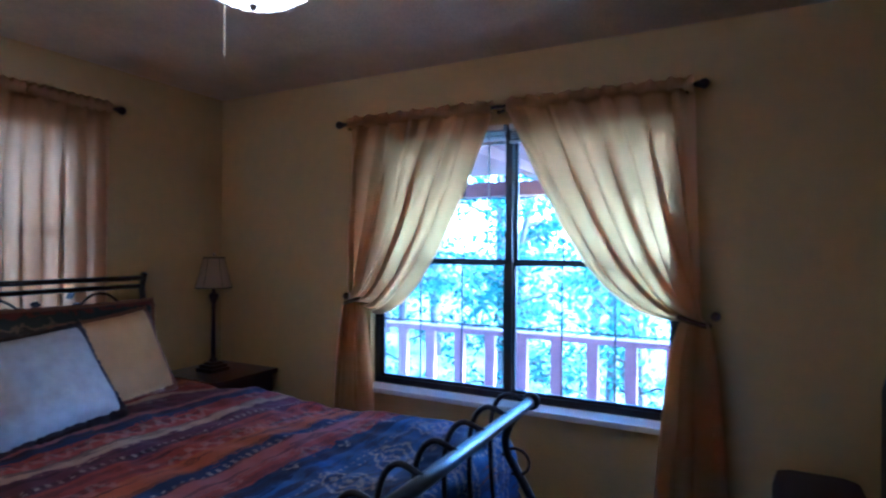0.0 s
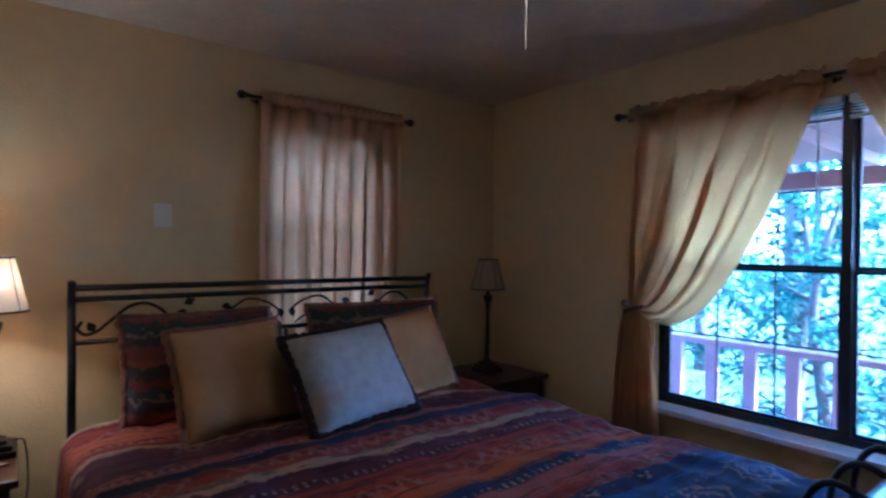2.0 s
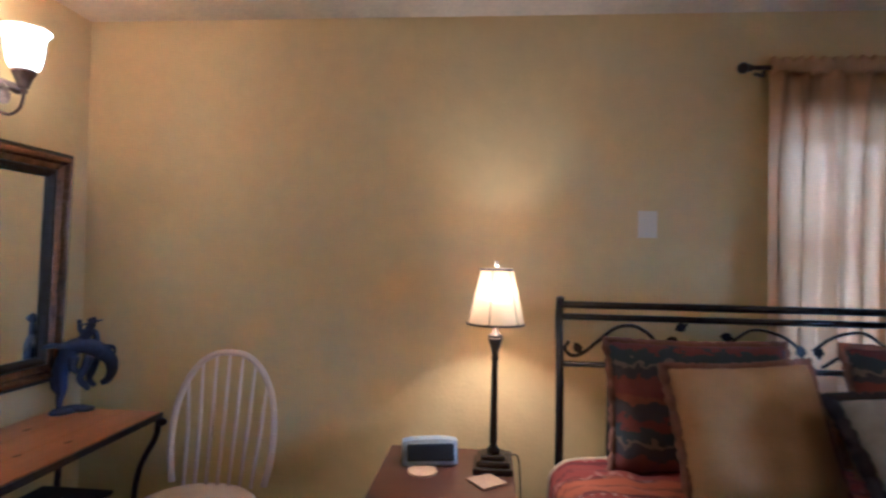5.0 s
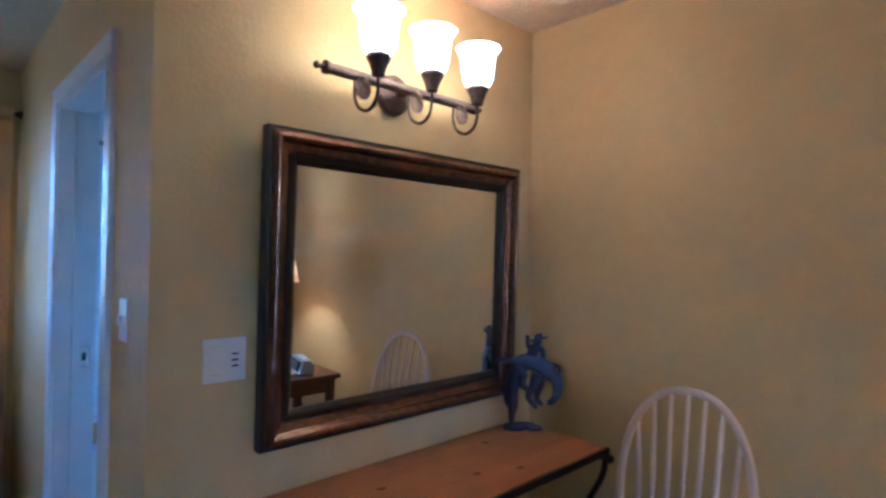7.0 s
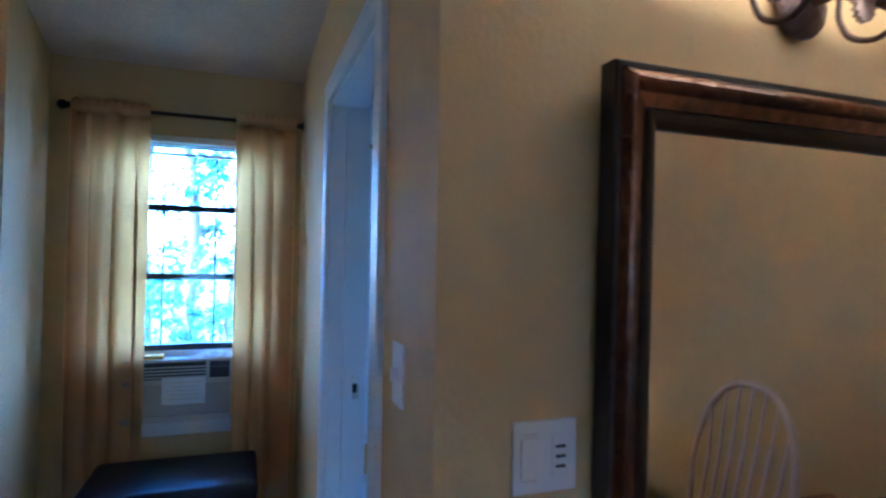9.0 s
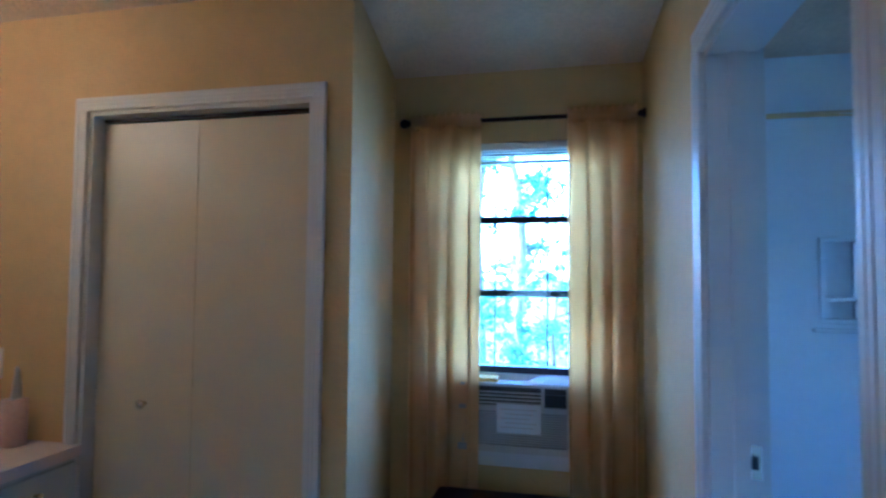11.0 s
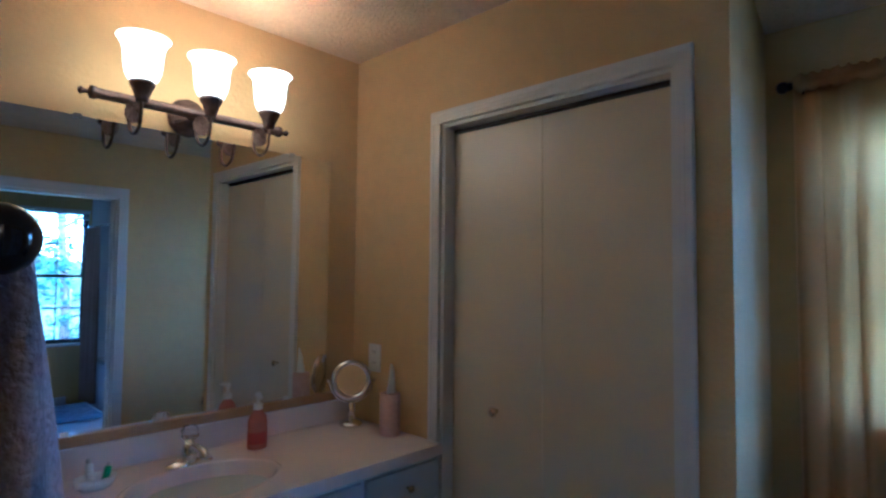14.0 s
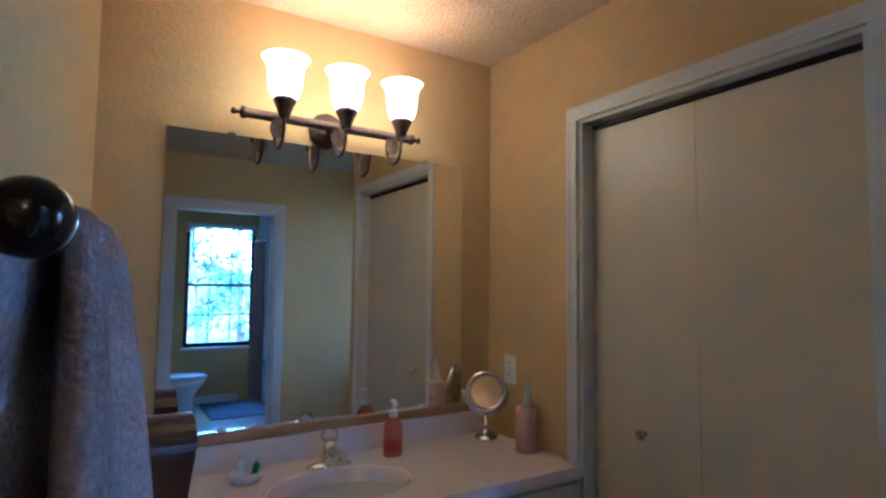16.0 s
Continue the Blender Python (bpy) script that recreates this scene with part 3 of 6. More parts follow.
# ---- curtains and their rods ----
def rod(name, p, q, wall_dir, label, brackets):
    """A dark rod with ball finials between p and q; wall_dir points to the wall, brackets are places along it from 0 to 1."""
    p, q, wd = Vector(p), Vector(q), Vector(wall_dir)
    ob = thing(name, p, label, "curtain rod")
    d = (q - p).normalized()
    part("pole", tube([p, q], 0.009, segs=10), IRON, ob, smooth=True)
    for e, s in ((p, -1), (q, 1)):
        bm = bmesh.new()
        ellipsoid(bm, e + d * s * 0.03, (0.022, 0.022, 0.022))
        tube([e, e + d * s * 0.012], 0.014, bm, 10)
        part("finial", bm, IRON, ob, "dark ball finial", True)
    for k in brackets:
        c = p.lerp(q, k)
        part("bracket", tube([c + Vector((0, 0, -0.012)), c + wd * 0.04 + Vector((0, 0, -0.03)), c + wd], 0.007), IRON, ob)
    return ob


rod("curtain_rod", (4.42, -1.09, 2.155), (4.42, -2.96, 2.150), (0.078, 0, 0), "dark iron curtain rod with ball ends over the double window", (0.02, 0.515, 0.98))
rod("curtain_rod", (2.765, -0.075, 2.19), (3.715, -0.075, 2.195), (0, 0.073, 0), "dark iron curtain rod with ball ends above the bed", (0.05, 0.95))
rod("curtain_rod", (XW + 0.10, -2.58, 2.182), (XW + 0.10, -1.56, 2.180), (-0.098, 0, 0), "dark iron curtain rod with ball ends in the alcove", (0.03, 0.97))


def curtain(name, fn, nu, nv, material, label, heading=None):
    ob = thing(name, fn(0.5, 1.0), label, "curtain")
    body = part("panel", sheet(fn, nu, nv), material, ob, smooth=True)
    s = body.modifiers.new("thickness", "SOLIDIFY")
    s.thickness = 0.0015
    if heading:
        part("heading", heading, material, ob, "ruffled rod pocket", True)
    return ob


def ruffle(p, q, out, h=0.05, n=90, seed=1):
    """The gathered pocket over a rod."""
    p, q, out = Vector(p), Vector(q), Vector(out)

    def fn(u, v):
        a = 2 * math.pi * v
        w = 0.5 + 0.5 * math.sin(u * 95 + seed) * math.sin(u * 37 + 2 * seed)
        return p.lerp(q, u) + out * (math.cos(a) * (0.016 + 0.006 * w)) + Vector((0, 0, math.sin(a) * (0.022 + 0.012 * w) + (0.016 * w if math.sin(a) > 0.4 else 0)))
    return sheet(fn, n, 10)


def tied(side, y_out, y_in, tie_y, tie_z, x, seed, sag):
    """One half of the tied-back pair: threads swing over to tie_y, tie_z, blouse under it by sag and fall free below."""
    rnd = random.Random(seed)
    ph = [rnd.uniform(0, 6.28) for _ in range(6)]
    top, cut = 2.135, 0.66

    def fn(u, v):
        if v < cut:
            q = v / cut
            drop = top - tie_z
            y0, y3 = y_out + (y_in - y_out) * u, tie_y + side * 0.045 * (u - 0.4)
            b1, b2, b3 = 3 * (1 - q) ** 2 * q, 3 * (1 - q) * q * q, q ** 3
            across = 0.30 * b1 + 0.55 * b2 + b3
            down = (0.33 + (0.17 + 0.4 * sag) * u) * b1 + (0.66 + (0.30 + sag) * u) * b2 + b3
            y, z = y0 + (y3 - y0) * across, top - drop * down
            amp = 0.030 + 0.018 * math.sin(math.pi * q)
            bulge = 0.075 * u * math.sin(math.pi * q ** 1.6) + 0.02 * math.sin(math.pi * u) * (1 - q)
            pinch = 1 - 0.55 * math.exp(-((1 - q) / 0.08) ** 2)
        else:
            q = (v - cut) / (1 - cut)
            half = 0.045 + 0.115 * q ** 0.55
            y, z = tie_y + side * half * (2 * u - 0.9), tie_z - (tie_z - 0.04) * q
            amp, bulge = 0.042, 0.012
            pinch = 1 - 0.55 * math.exp(-(q / 0.10) ** 2)
        w = u * (1 + 0.04 * math.sin(3 * v + ph[4]))
        fold = math.sin(w * 47 + ph[0] + 0.8 * math.sin(v * 3 + ph[1])) + 0.6 * math.sin(w * 25 + ph[2] + v * 2.2) + 0.35 * math.sin(w * 83 + ph[3] + v * 3)
        crease = 0.012 * noise.noise((w * 5, v * 9, seed)) + 0.006 * noise.noise((w * 14, v * 22, seed + 3))
        return Vector((x + amp * fold * 0.5 * pinch - bulge + crease, y + (0.022 * pinch * math.cos(w * 47 + ph[0] + 0.6 + 0.8 * math.sin(v * 3 + ph[1])) + 0.014 * math.cos(w * 25 + ph[2] + v * 2.2)) * min(1, 9 * u, 9 * (1 - u)) * min(1, v * 6), z))
    return fn


CX = 4.42
for side, yo, yi, ty, sg, sd, hp in ((-1, -1.14, -2.02, -1.17, 0.31, 3, ((CX, -1.13, 2.155), (CX, -2.02, 2.152))), (1, -2.955, -2.10, -2.965, 0.08, 8, ((CX, -2.10, 2.152), (CX, -2.95, 2.150)))):
    curtain("curtain", tied(side, yo, yi, ty, 1.14, CX, sd, sg), 150, 110, CURT, "gold sheer curtain tied back beside the double window", ruffle(*hp, (1, 0, 0), seed=sd))
    ob = thing("curtain_tie_back", (CX, ty, 1.14), "brown fabric tie gathering the gold curtain", "tie back")
    bm = bmesh.new()
    ring = [(CX + 0.045 * math.cos(a), ty + side * 0.015 + 0.066 * math.sin(a), 1.14 + 0.02 * math.sin(a) * side) for a in (2 * math.pi * k / 20 for k in range(21))]
    tube(ring, 0.011, bm)
    part("band", bm, TIE, ob, smooth=True)
    part("wall_knob", ellipsoid(bmesh.new(), (CX + 0.03, ty - side * 0.075, 1.16), (0.02, 0.02, 0.02)), TIE, ob, "dark wall knob", True)
    part("stem", tube([(CX + 0.03, ty - side * 0.075, 1.16), (XE, ty - side * 0.075, 1.16)], 0.008), TIE, ob)


def hanging(p, q, z0, z1, out, folds, seed, flare=0.02, amp=0.024, lap=0.0):
    """A panel falling straight from p to q; lap swings each pleat sideways so that it overlaps the next."""
    rnd = random.Random(seed)
    ph = [rnd.uniform(0, 6.28) for _ in range(5)]
    p, q, out = Vector(p), Vector(q), Vector(out)
    d = (q - p).normalized()

    def fn(u, v):
        z = z1 - v * (z1 - z0)
        g = u + 0.05 * math.sin(u * 5 + ph[4]) * u * (1 - u)
        f = math.sin(g * folds * 6.28 + ph[0] + 0.35 * math.sin(v * 3 + ph[1])) + 0.5 * math.sin(g * folds * 2.9 + ph[2] + v) + 0.16 * math.sin(g * folds * 15 + ph[3] + 2 * v)
        a = amp * (0.45 + 0.75 * min(1, v * 2.5))
        swing = lap * min(1, v * 5) * math.cos(g * folds * 6.28 + ph[0] + 0.5 + 0.5 * math.sin(v * 2.4 + ph[2])) * (0.7 + 0.3 * math.sin(g * 9 + ph[1])) * min(1, 8 * u, 8 * (1 - u))
        w = p.lerp(q, u) + d * ((u - 0.5) * flare * v * 2 + swing) + out * (a * f * 0.6)
        return Vector((w.x, w.y, z))
    return fn


yN = -0.075
for a, b, sd, fo in ((2.835, 3.263, 2, 4), (3.266, 3.685, 5, 4)):
    curtain("curtain", hanging((a, yN, 0), (b, yN, 0), 0.25, 2.175, (0, -1, 0), fo, sd, flare=0.012, amp=0.05, lap=0.036), 150, 40, CURTN, "tan rose curtain hanging closed behind the headboard", ruffle((a, yN, 2.19), (b, yN, 2.192), (0, 1, 0), n=60, seed=sd))
xW = XW + 0.10
for a, b, sd, fo in ((-2.575, -2.245, 4, 3.5), (-1.86, -1.565, 7, 3)):
    curtain("curtain", hanging((xW, a, 0), (xW, b, 0), 0.03, 2.165, (1, 0, 0), fo, sd, flare=-0.01, amp=0.036, lap=0.026), 120, 36, CURTW, "gold sheer curtain hanging beside the alcove window", ruffle((xW, a, 2.181), (xW, b, 2.181), (1, 0, 0), n=44, seed=sd))


# ---- bed ----
def leaf_shape(bm, m, s=0.03):
    pts = [(0, 0), (0.3, 0.28), (0.62, 0.34), (0.75, 0.16), (1.05, 0), (0.75, -0.16), (0.62, -0.34), (0.3, -0.28)]
    for zz in (-0.08, 0.08):
        vs = [bm.verts.new(m @ Vector((x * s, zz * s, y * s))) for x, y in pts]
        bm.faces.new(vs if zz > 0 else vs[::-1])


BXL, BXR = 2.04, 3.82
bed = thing("bed_frame", ((BXL + BXR) / 2, -1.3, 0), "dark wrought iron king bed frame with scrolled leaf headboard", "bed")
post_line = [(-0.21, 0.0), (-0.21, 0.6), (-0.20, 0.95), (-0.165, 1.12), (-0.15, 1.2), (-0.165, 1.27), (-0.175, 1.288)]
for x in (BXL, BXR):
    part("head_post", tube(smooth_path([(x, y, z) for y, z in post_line], 5), 0.016, segs=10), IRON, bed, smooth=True)
for z, y, r in ((1.265, -0.165, 0.0135), (1.218, -0.15, 0.0125), (1.045, -0.185, 0.011)):
    part("head_rail", tube([(BXL, y, z), (BXR, y, z)], r, segs=10), IRON, bed, smooth=True)
for x in (2.225, 2.62, 2.93, 3.24, 3.635):
    part("head_spindle", tube([(x, -0.188, 0.45), (x, -0.186, 1.045)], 0.011), IRON, bed, smooth=True)
part("side_rail", boxes((BXL - 0.012, -2.45, 0.26, BXL + 0.012, -0.2, 0.33), bevel=0.003), IRON, bed)
part("side_rail", boxes((BXR - 0.012, -2.45, 0.26, BXR + 0.012, -0.2, 0.33), bevel=0.003), IRON, bed)
for flip, xc in ((1, BXL), (-1, BXR)):
    pts = [(0.035, 1.13), (0.02, 1.10), (0.045, 1.075), (0.085, 1.085), (0.14, 1.13), (0.21, 1.185), (0.28, 1.19), (0.34, 1.15), (0.37, 1.09), (0.40, 1.06)]
    part("scroll", tube(smooth_path([(xc + flip * a, -0.175, z) for a, z in pts], 5), 0.007), IRON, bed, smooth=True)
    pts = [(0.40, 1.14), (0.47, 1.10), (0.54, 1.09), (0.62, 1.14), (0.70, 1.19), (0.80, 1.17), (0.87, 1.12)]
    part("scroll", tube(smooth_path([(xc + flip * a, -0.172, z) for a, z in pts], 5), 0.006), IRON, bed, smooth=True)
    pts = [(0.48, 1.06), (0.56, 1.12), (0.66, 1.14), (0.76, 1.11), (0.84, 1.06)]
    part("scroll", tube(smooth_path([(xc + flip * a, -0.174, z) for a, z in pts], 5), 0.006), IRON, bed, smooth=True)
    for a, z, r in ((0.055, 1.125, 60), (0.39, 1.15, 20), (0.42, 1.18, -30), (0.50, 1.12, 200), (0.58, 1.165, 10), (0.63, 1.10, 30), (0.70, 1.12, 150), (0.86, 1.14, 80)):
        bm = bmesh.new()
        leaf_shape(bm, pose(xc + flip * a, -0.18, z, 0, r, 0), 0.05)
        part("iron_leaf", bm, IRON, bed)
# footboard: a rolled top rail with spindles that arch over it
FY, FZ, FX0, FX1 = -2.485, 0.915, 2.12, 3.66
part("foot_rail", tube([(FX0, FY, FZ), (FX1, FY, FZ)], 0.019, segs=12), IRON, bed, smooth=True)
part("foot_rail", tube([(FX0, -2.40, 0.36), (FX1, -2.40, 0.36)], 0.012, segs=10), IRON, bed, smooth=True)
for x in (FX0, FX1):
    s = 1 if x == FX1 else -1
    part("foot_ball", ellipsoid(bmesh.new(), (x + s * 0.012, FY, FZ), (0.026, 0.032, 0.032)), IRON, bed, smooth=True)
    part("foot_post", tube(smooth_path([(x, FY, FZ), (x, -2.415, 0.83), (x, -2.40, 0.74), (x, -2.47, 0.62), (x, -2.53, 0.50), (x, -2.50, 0.36), (x, -2.42, 0.22), (x, -2.42, 0.0)], 5), 0.015, segs=10), IRON, bed, smooth=True)
    for zc in (0.70, 0.52):
        part("foot_scroll", tube([(x, -2.435 + 0.05 * math.cos(a), zc + 0.045 * math.sin(a)) for a in (math.pi * (0.1 + 1.5 * k / 14) for k in range(15))], 0.006), IRON, bed, smooth=True)
n = 9
for i in range(n):
    x = FX0 + 0.09 + (FX1 - FX0 - 0.14) * i / (n - 1)
    part("foot_spindle", tube(smooth_path([(x, -2.40, 0.36), (x, -2.37, 0.6), (x, -2.36, 0.80), (x, -2.375, 0.90), (x, -2.42, 0.945), (x, FY, FZ + 0.012)], 5), 0.0085), IRON, bed, smooth=True)

mattress = thing("mattress", (2.93, -1.3, 0.28), "white mattress and box spring under the comforter", "mattress")
part("box_spring", boxes((2.08, -2.32, 0.27, 3.78, -0.24, 0.44), bevel=0.02), PAPER, mattress)
part("pillow_top", boxes((2.07, -2.32, 0.44, 3.79, -0.24, 0.64), bevel=0.04), PAPER, mattress)


def comforter_shape(u, v):
    """Across the bed with u, from head to foot with v; it spills over both sides and the foot."""
    s = (u - 0.5) * 2
    half, drop = 0.955, 0.42
    run = abs(s) * (half + drop)
    sign = 1 if s > 0 else -1
    if run < half - 0.06:
        x, z = run, 0.0
    elif run < half + 0.06:
        a = (run - half + 0.06) / 0.12 * math.pi / 2
        x, z = half - 0.06 + 0.076 * math.sin(a), -0.076 * (1 - math.cos(a))
    else:
        x, z = half + 0.016 + 0.05 * (run - half - 0.06), -0.076 - (run - half - 0.06)
    length = v * 2.5
    if length < 2.05:
        y, zf = -0.235 - length, 0.0
    else:
        e = length - 2.05
        a = min(1, e / 0.16) * math.pi / 2
        y, zf = -2.285 - 0.06 * math.sin(a), -0.09 * (1 - math.cos(a)) - max(0, e - 0.16)
    big = noise.noise((s * 3.2, v * 5, 1.7)) * 0.022 + noise.noise((s * 9, v * 13, 4.1)) * 0.010 + (0.5 - abs(noise.noise((s * 11, v * 17, 9)))) * 0.014 + noise.noise((s * 26, v * 38, 2)) * 0.004
    puff = 0.035 * math.cos(min(1, abs(s) * 1.0) * 1.3)
    ripple = 0.02 * math.sin(v * 26 + 2 * math.sin(v * 7)) * max(0, (run - half) / drop)
    z = 0.675 + z + (zf if abs(s) < 0.72 else zf * 0.9) + big + puff * (1 if zf > -0.05 else 0.3)
    # mound over the bed pillows near the head and a dip by the turned-back edge
    z += 0.015 + 0.012 * noise.noise((s * 5, v * 9, 2.0)) + 0.006 * noise.noise((s * 13, v * 24, 5.0))
    z += 0.03 * math.exp(-((v - 0.30) / 0.05) ** 2) * (0.6 + 0.4 * math.sin(s * 4))
    return Vector((2.975 + sign * (x + ripple * (1 if run > half else 0)), y, z))


comf = thing("comforter", (2.95, -1.3, 0.66), "red, plum and blue southwestern striped comforter, rumpled on the bed", "comforter")
body = part("cover", sheet(comforter_shape, 150, 130), COMF, comf, smooth=True)
sm = body.modifiers.new("thickness", "SOLIDIFY")
sm.thickness, sm.offset = 0.012, -1
part("hem", tube([comforter_shape(k / 160, 0.004) + Vector((0, 0, -0.004)) for k in range(4, 157)], 0.009, segs=7), mat("cream_binding", (0.42, 0.31, 0.19), 0.85, grain=0.2, scale=60), comf, "cream bound edge", True)


def cushion(name, loc, w, h, d, tilt, turn, roll, material, edge, label, edge_label, edge_r=0.016):
    """A square stuffed pillow standing on its lower edge, with a fringe round the seam."""
    m = Matrix.Translation(loc) @ pose(0, 0, 0, 0, 0, turn) @ pose(0, 0, 0, tilt, 0, 0) @ pose(0, 0, 0, 0, roll, 0)
    ob = thing(name, loc, label, "pillow")
    bm = bmesh.new()
    k = 26
    for sgn in (-1, 1):
        g = []
        for j in range(k + 1):
            row = []
            for i in range(k + 1):
                u, v = i / k * 2 - 1, j / k * 2 - 1
                th = d * ((1 - u ** 4) * (1 - v ** 4)) ** 0.55
                wr = 0.006 * noise.noise((u * 3 + loc[0] * 9, v * 3, sgn * 5.0))
                px = u * w / 2 * (1 - 0.05 * (1 - v * v))
                pz = v * h / 2 * (1 - 0.05 * (1 - u * u))
                row.append(bm.verts.new(m @ Vector((px, sgn * (th + wr * (1 - u ** 4) * (1 - v ** 4)), pz + h / 2))))
            g.append(row)
        for j in range(k):
            for i in range(k):
                bm.faces.new((g[j][i], g[j][i + 1], g[j + 1][i + 1], g[j + 1][i]))
    bmesh.ops.remove_doubles(bm, verts=bm.verts, dist=0.0004)
    part("cover", bm, material, ob, smooth=True)
    line = []
    for t in range(0, 121):
        q = t / 120 * 4
        side, f = int(q) % 4, (q % 1) * 2 - 1
        u, v = ((f, -1), (1, f), (-f, 1), (-1, -f))[side]
        jit = 0.005 * math.sin(t * 2.3) + 0.004 * math.sin(t * 5.1)
        line.append(m @ Vector((u * w / 2 * (1 - 0.05 * (1 - v * v)) + jit, jit, v * h / 2 * (1 - 0.05 * (1 - u * u)) + h / 2)))
    part("fringe", tube(line, [edge_r * (0.75 + 0.35 * abs(math.sin(i * 1.7))) for i in range(len(line))], segs=7), edge, ob, edge_label, True)
    return ob


cushion("pillow_sham", (2.52, -0.33, 0.70), 0.64, 0.46, 0.075, -14, 2, 0, SHAM, FRINGE, "dark red patterned sham leaning on the headboard", "rust edge", 0.014)
cushion("pillow_sham", (3.42, -0.33, 0.70), 0.80, 0.46, 0.075, -14, -2, 0, SHAM, FRINGE, "dark red patterned sham leaning on the headboard", "rust edge", 0.014)
cushion("throw_pillow", (2.58, -0.66, 0.715), 0.46, 0.44, 0.085, -24, 4, -3, PILT, FRINGE, "tan suede throw pillow with rust fringe on the bed", "rust fringe")
cushion("throw_pillow", (3.46, -0.62, 0.715), 0.44, 0.43, 0.085, -26, -4, -7, PILT, FRINGE, "tan suede throw pillow with rust fringe on the bed", "rust fringe")
cushion("throw_pillow", (2.985, -0.93, 0.748), 0.49, 0.42, 0.09, -36, 2, -5, PILC, PIPE, "cream damask throw pillow with dark fringe on the bed", "dark brown fringe", 0.021)


# ---- nightstands and table lamps ----
def nightstand(x0, x1, y0, y1, zt, label):
    ob = thing("nightstand", ((x0 + x1) / 2, (y0 + y1) / 2, 0), label, "nightstand", "pair of nightstands")
    part("top", boxes((x0, y0, zt - 0.028, x1, y1, zt), bevel=0.006), DARKW, ob)
    part("apron", boxes((x0 + 0.035, y0 + 0.03, zt - 0.11, x1 - 0.035, y0 + 0.05, zt - 0.028), (x0 + 0.03, y0 + 0.05, zt - 0.11, x0 + 0.05, y1 - 0.03, zt - 0.028), (x1 - 0.05, y0 + 0.05, zt - 0.11, x1 - 0.03, y1 - 0.03, zt - 0.028)), REDW, ob)
    part("shelf", boxes((x0 + 0.03, y0 + 0.03, 0.16, x1 - 0.03, y1 - 0.03, 0.18), bevel=0.003), REDW, ob)
    for x in (x0 + 0.045, x1 - 0.045):
        for y in (y0 + 0.045, y1 - 0.045):
            part("leg", boxes((x - 0.022, y - 0.022, 0, x + 0.022, y + 0.022, zt - 0.03), bevel=0.004), REDW, ob)
    return ob


nightstand(1.395, 1.872, -0.60, -0.09, 0.68, "dark walnut nightstand holding a lamp and clock")
nightstand(3.985, 4.46, -0.56, -0.05, 0.68, "dark walnut nightstand in the corner under an unlit lamp")


def table_lamp(loc, shade_mat, label, zs):
    ob = thing("table_lamp", loc, label, "lamp", "pair of table lamps")
    x, y, z = loc
    base = bmesh.new()
    add_box(base, x - 0.07, y - 0.07, z, x + 0.07, y + 0.07, z + 0.022, bevel=0.005)
    add_box(base, x - 0.058, y - 0.058, z + 0.022, x + 0.058, y + 0.058, z + 0.042, bevel=0.006)
    add_box(base, x - 0.042, y - 0.042, z + 0.042, x + 0.042, y + 0.042, z + 0.058, bevel=0.008)
    part("base", base, BRONZE, ob)
    t0, t1 = zs
    part("column", lathe([(0, 0.055), (0.022, 0.058), (0.024, 0.07), (0.012, 0.085), (0.014, 0.1), (0.0105, t0 - z - 0.13), (0.014, t0 - z - 0.125), (0.0145, t0 - z - 0.115), (0.011, t0 - z - 0.11), (0.014, t0 - z - 0.09), (0.026, t0 - z - 0.055), (0.028, t0 - z - 0.045), (0.0, t0 - z - 0.045)], (x, y, z), 20), BRONZE, ob, smooth=True)
    part("socket_cup", lathe([(0, -0.044), (0.026, -0.044), (0.028, -0.038), (0.012, -0.03), (0.010, 0.0), (0.012, 0.055), (0.0, 0.055)], (x, y, t0), 18), BRONZE, ob, "bronze socket cup", True)
    rb, rt = 0.104, 0.059
    sh = bmesh.new()
    lathe([(rb, 0.0), (rb * 0.80, (t1 - t0) * 0.45), (rt, t1 - t0)], (x, y, t0), 32, sh)
    part("shade", sh, shade_mat, ob, "cream cloth bell shade", True)
    part("shade_trim", lathe([(rb - 0.002, 0.0), (rb + 0.002, 0.0), (rb + 0.001, 0.008), (rb - 0.003, 0.008), (rb - 0.002, 0.0)], (x, y, t0), 32), TRIMB, ob, "dark trim")
    part("shade_trim", lathe([(rt - 0.002, -0.006), (rt + 0.003, -0.006), (rt + 0.003, 0.002), (rt - 0.002, 0.002), (rt - 0.002, -0.006)], (x, y, t1), 32), TRIMB, ob, "dark trim")
    for k in range(6):
        a = math.pi / 3 * k + 0.3
        part("shade_rib", tube([(x + (rb + 0.001) * math.cos(a), y + (rb + 0.001) * math.sin(a), t0 + 0.004), (x + (rb * 0.8 + 0.001) * math.cos(a), y + (rb * 0.8 + 0.001) * math.sin(a), t0 + (t1 - t0) * 0.45), (x + (rt + 0.001) * math.cos(a), y + (rt + 0.001) * math.sin(a), t1)], 0.0017, segs=5), TRIMB, ob)
    part("harp", tube([(x, y, t1 - 0.004), (x, y, t1 + 0.012)], 0.003), BRASS, ob)
    part("spider", tube([(x - rt, y, t1 - 0.004), (x + rt, y, t1 - 0.004)], 0.002, segs=5), BRASS, ob)
    part("finial", lathe([(0, 0.01), (0.012, 0.012), (0.006, 0.018), (0.009, 0.026), (0.0, 0.034)], (x, y, t1), 14), CHROME, ob, smooth=True)
    return ob


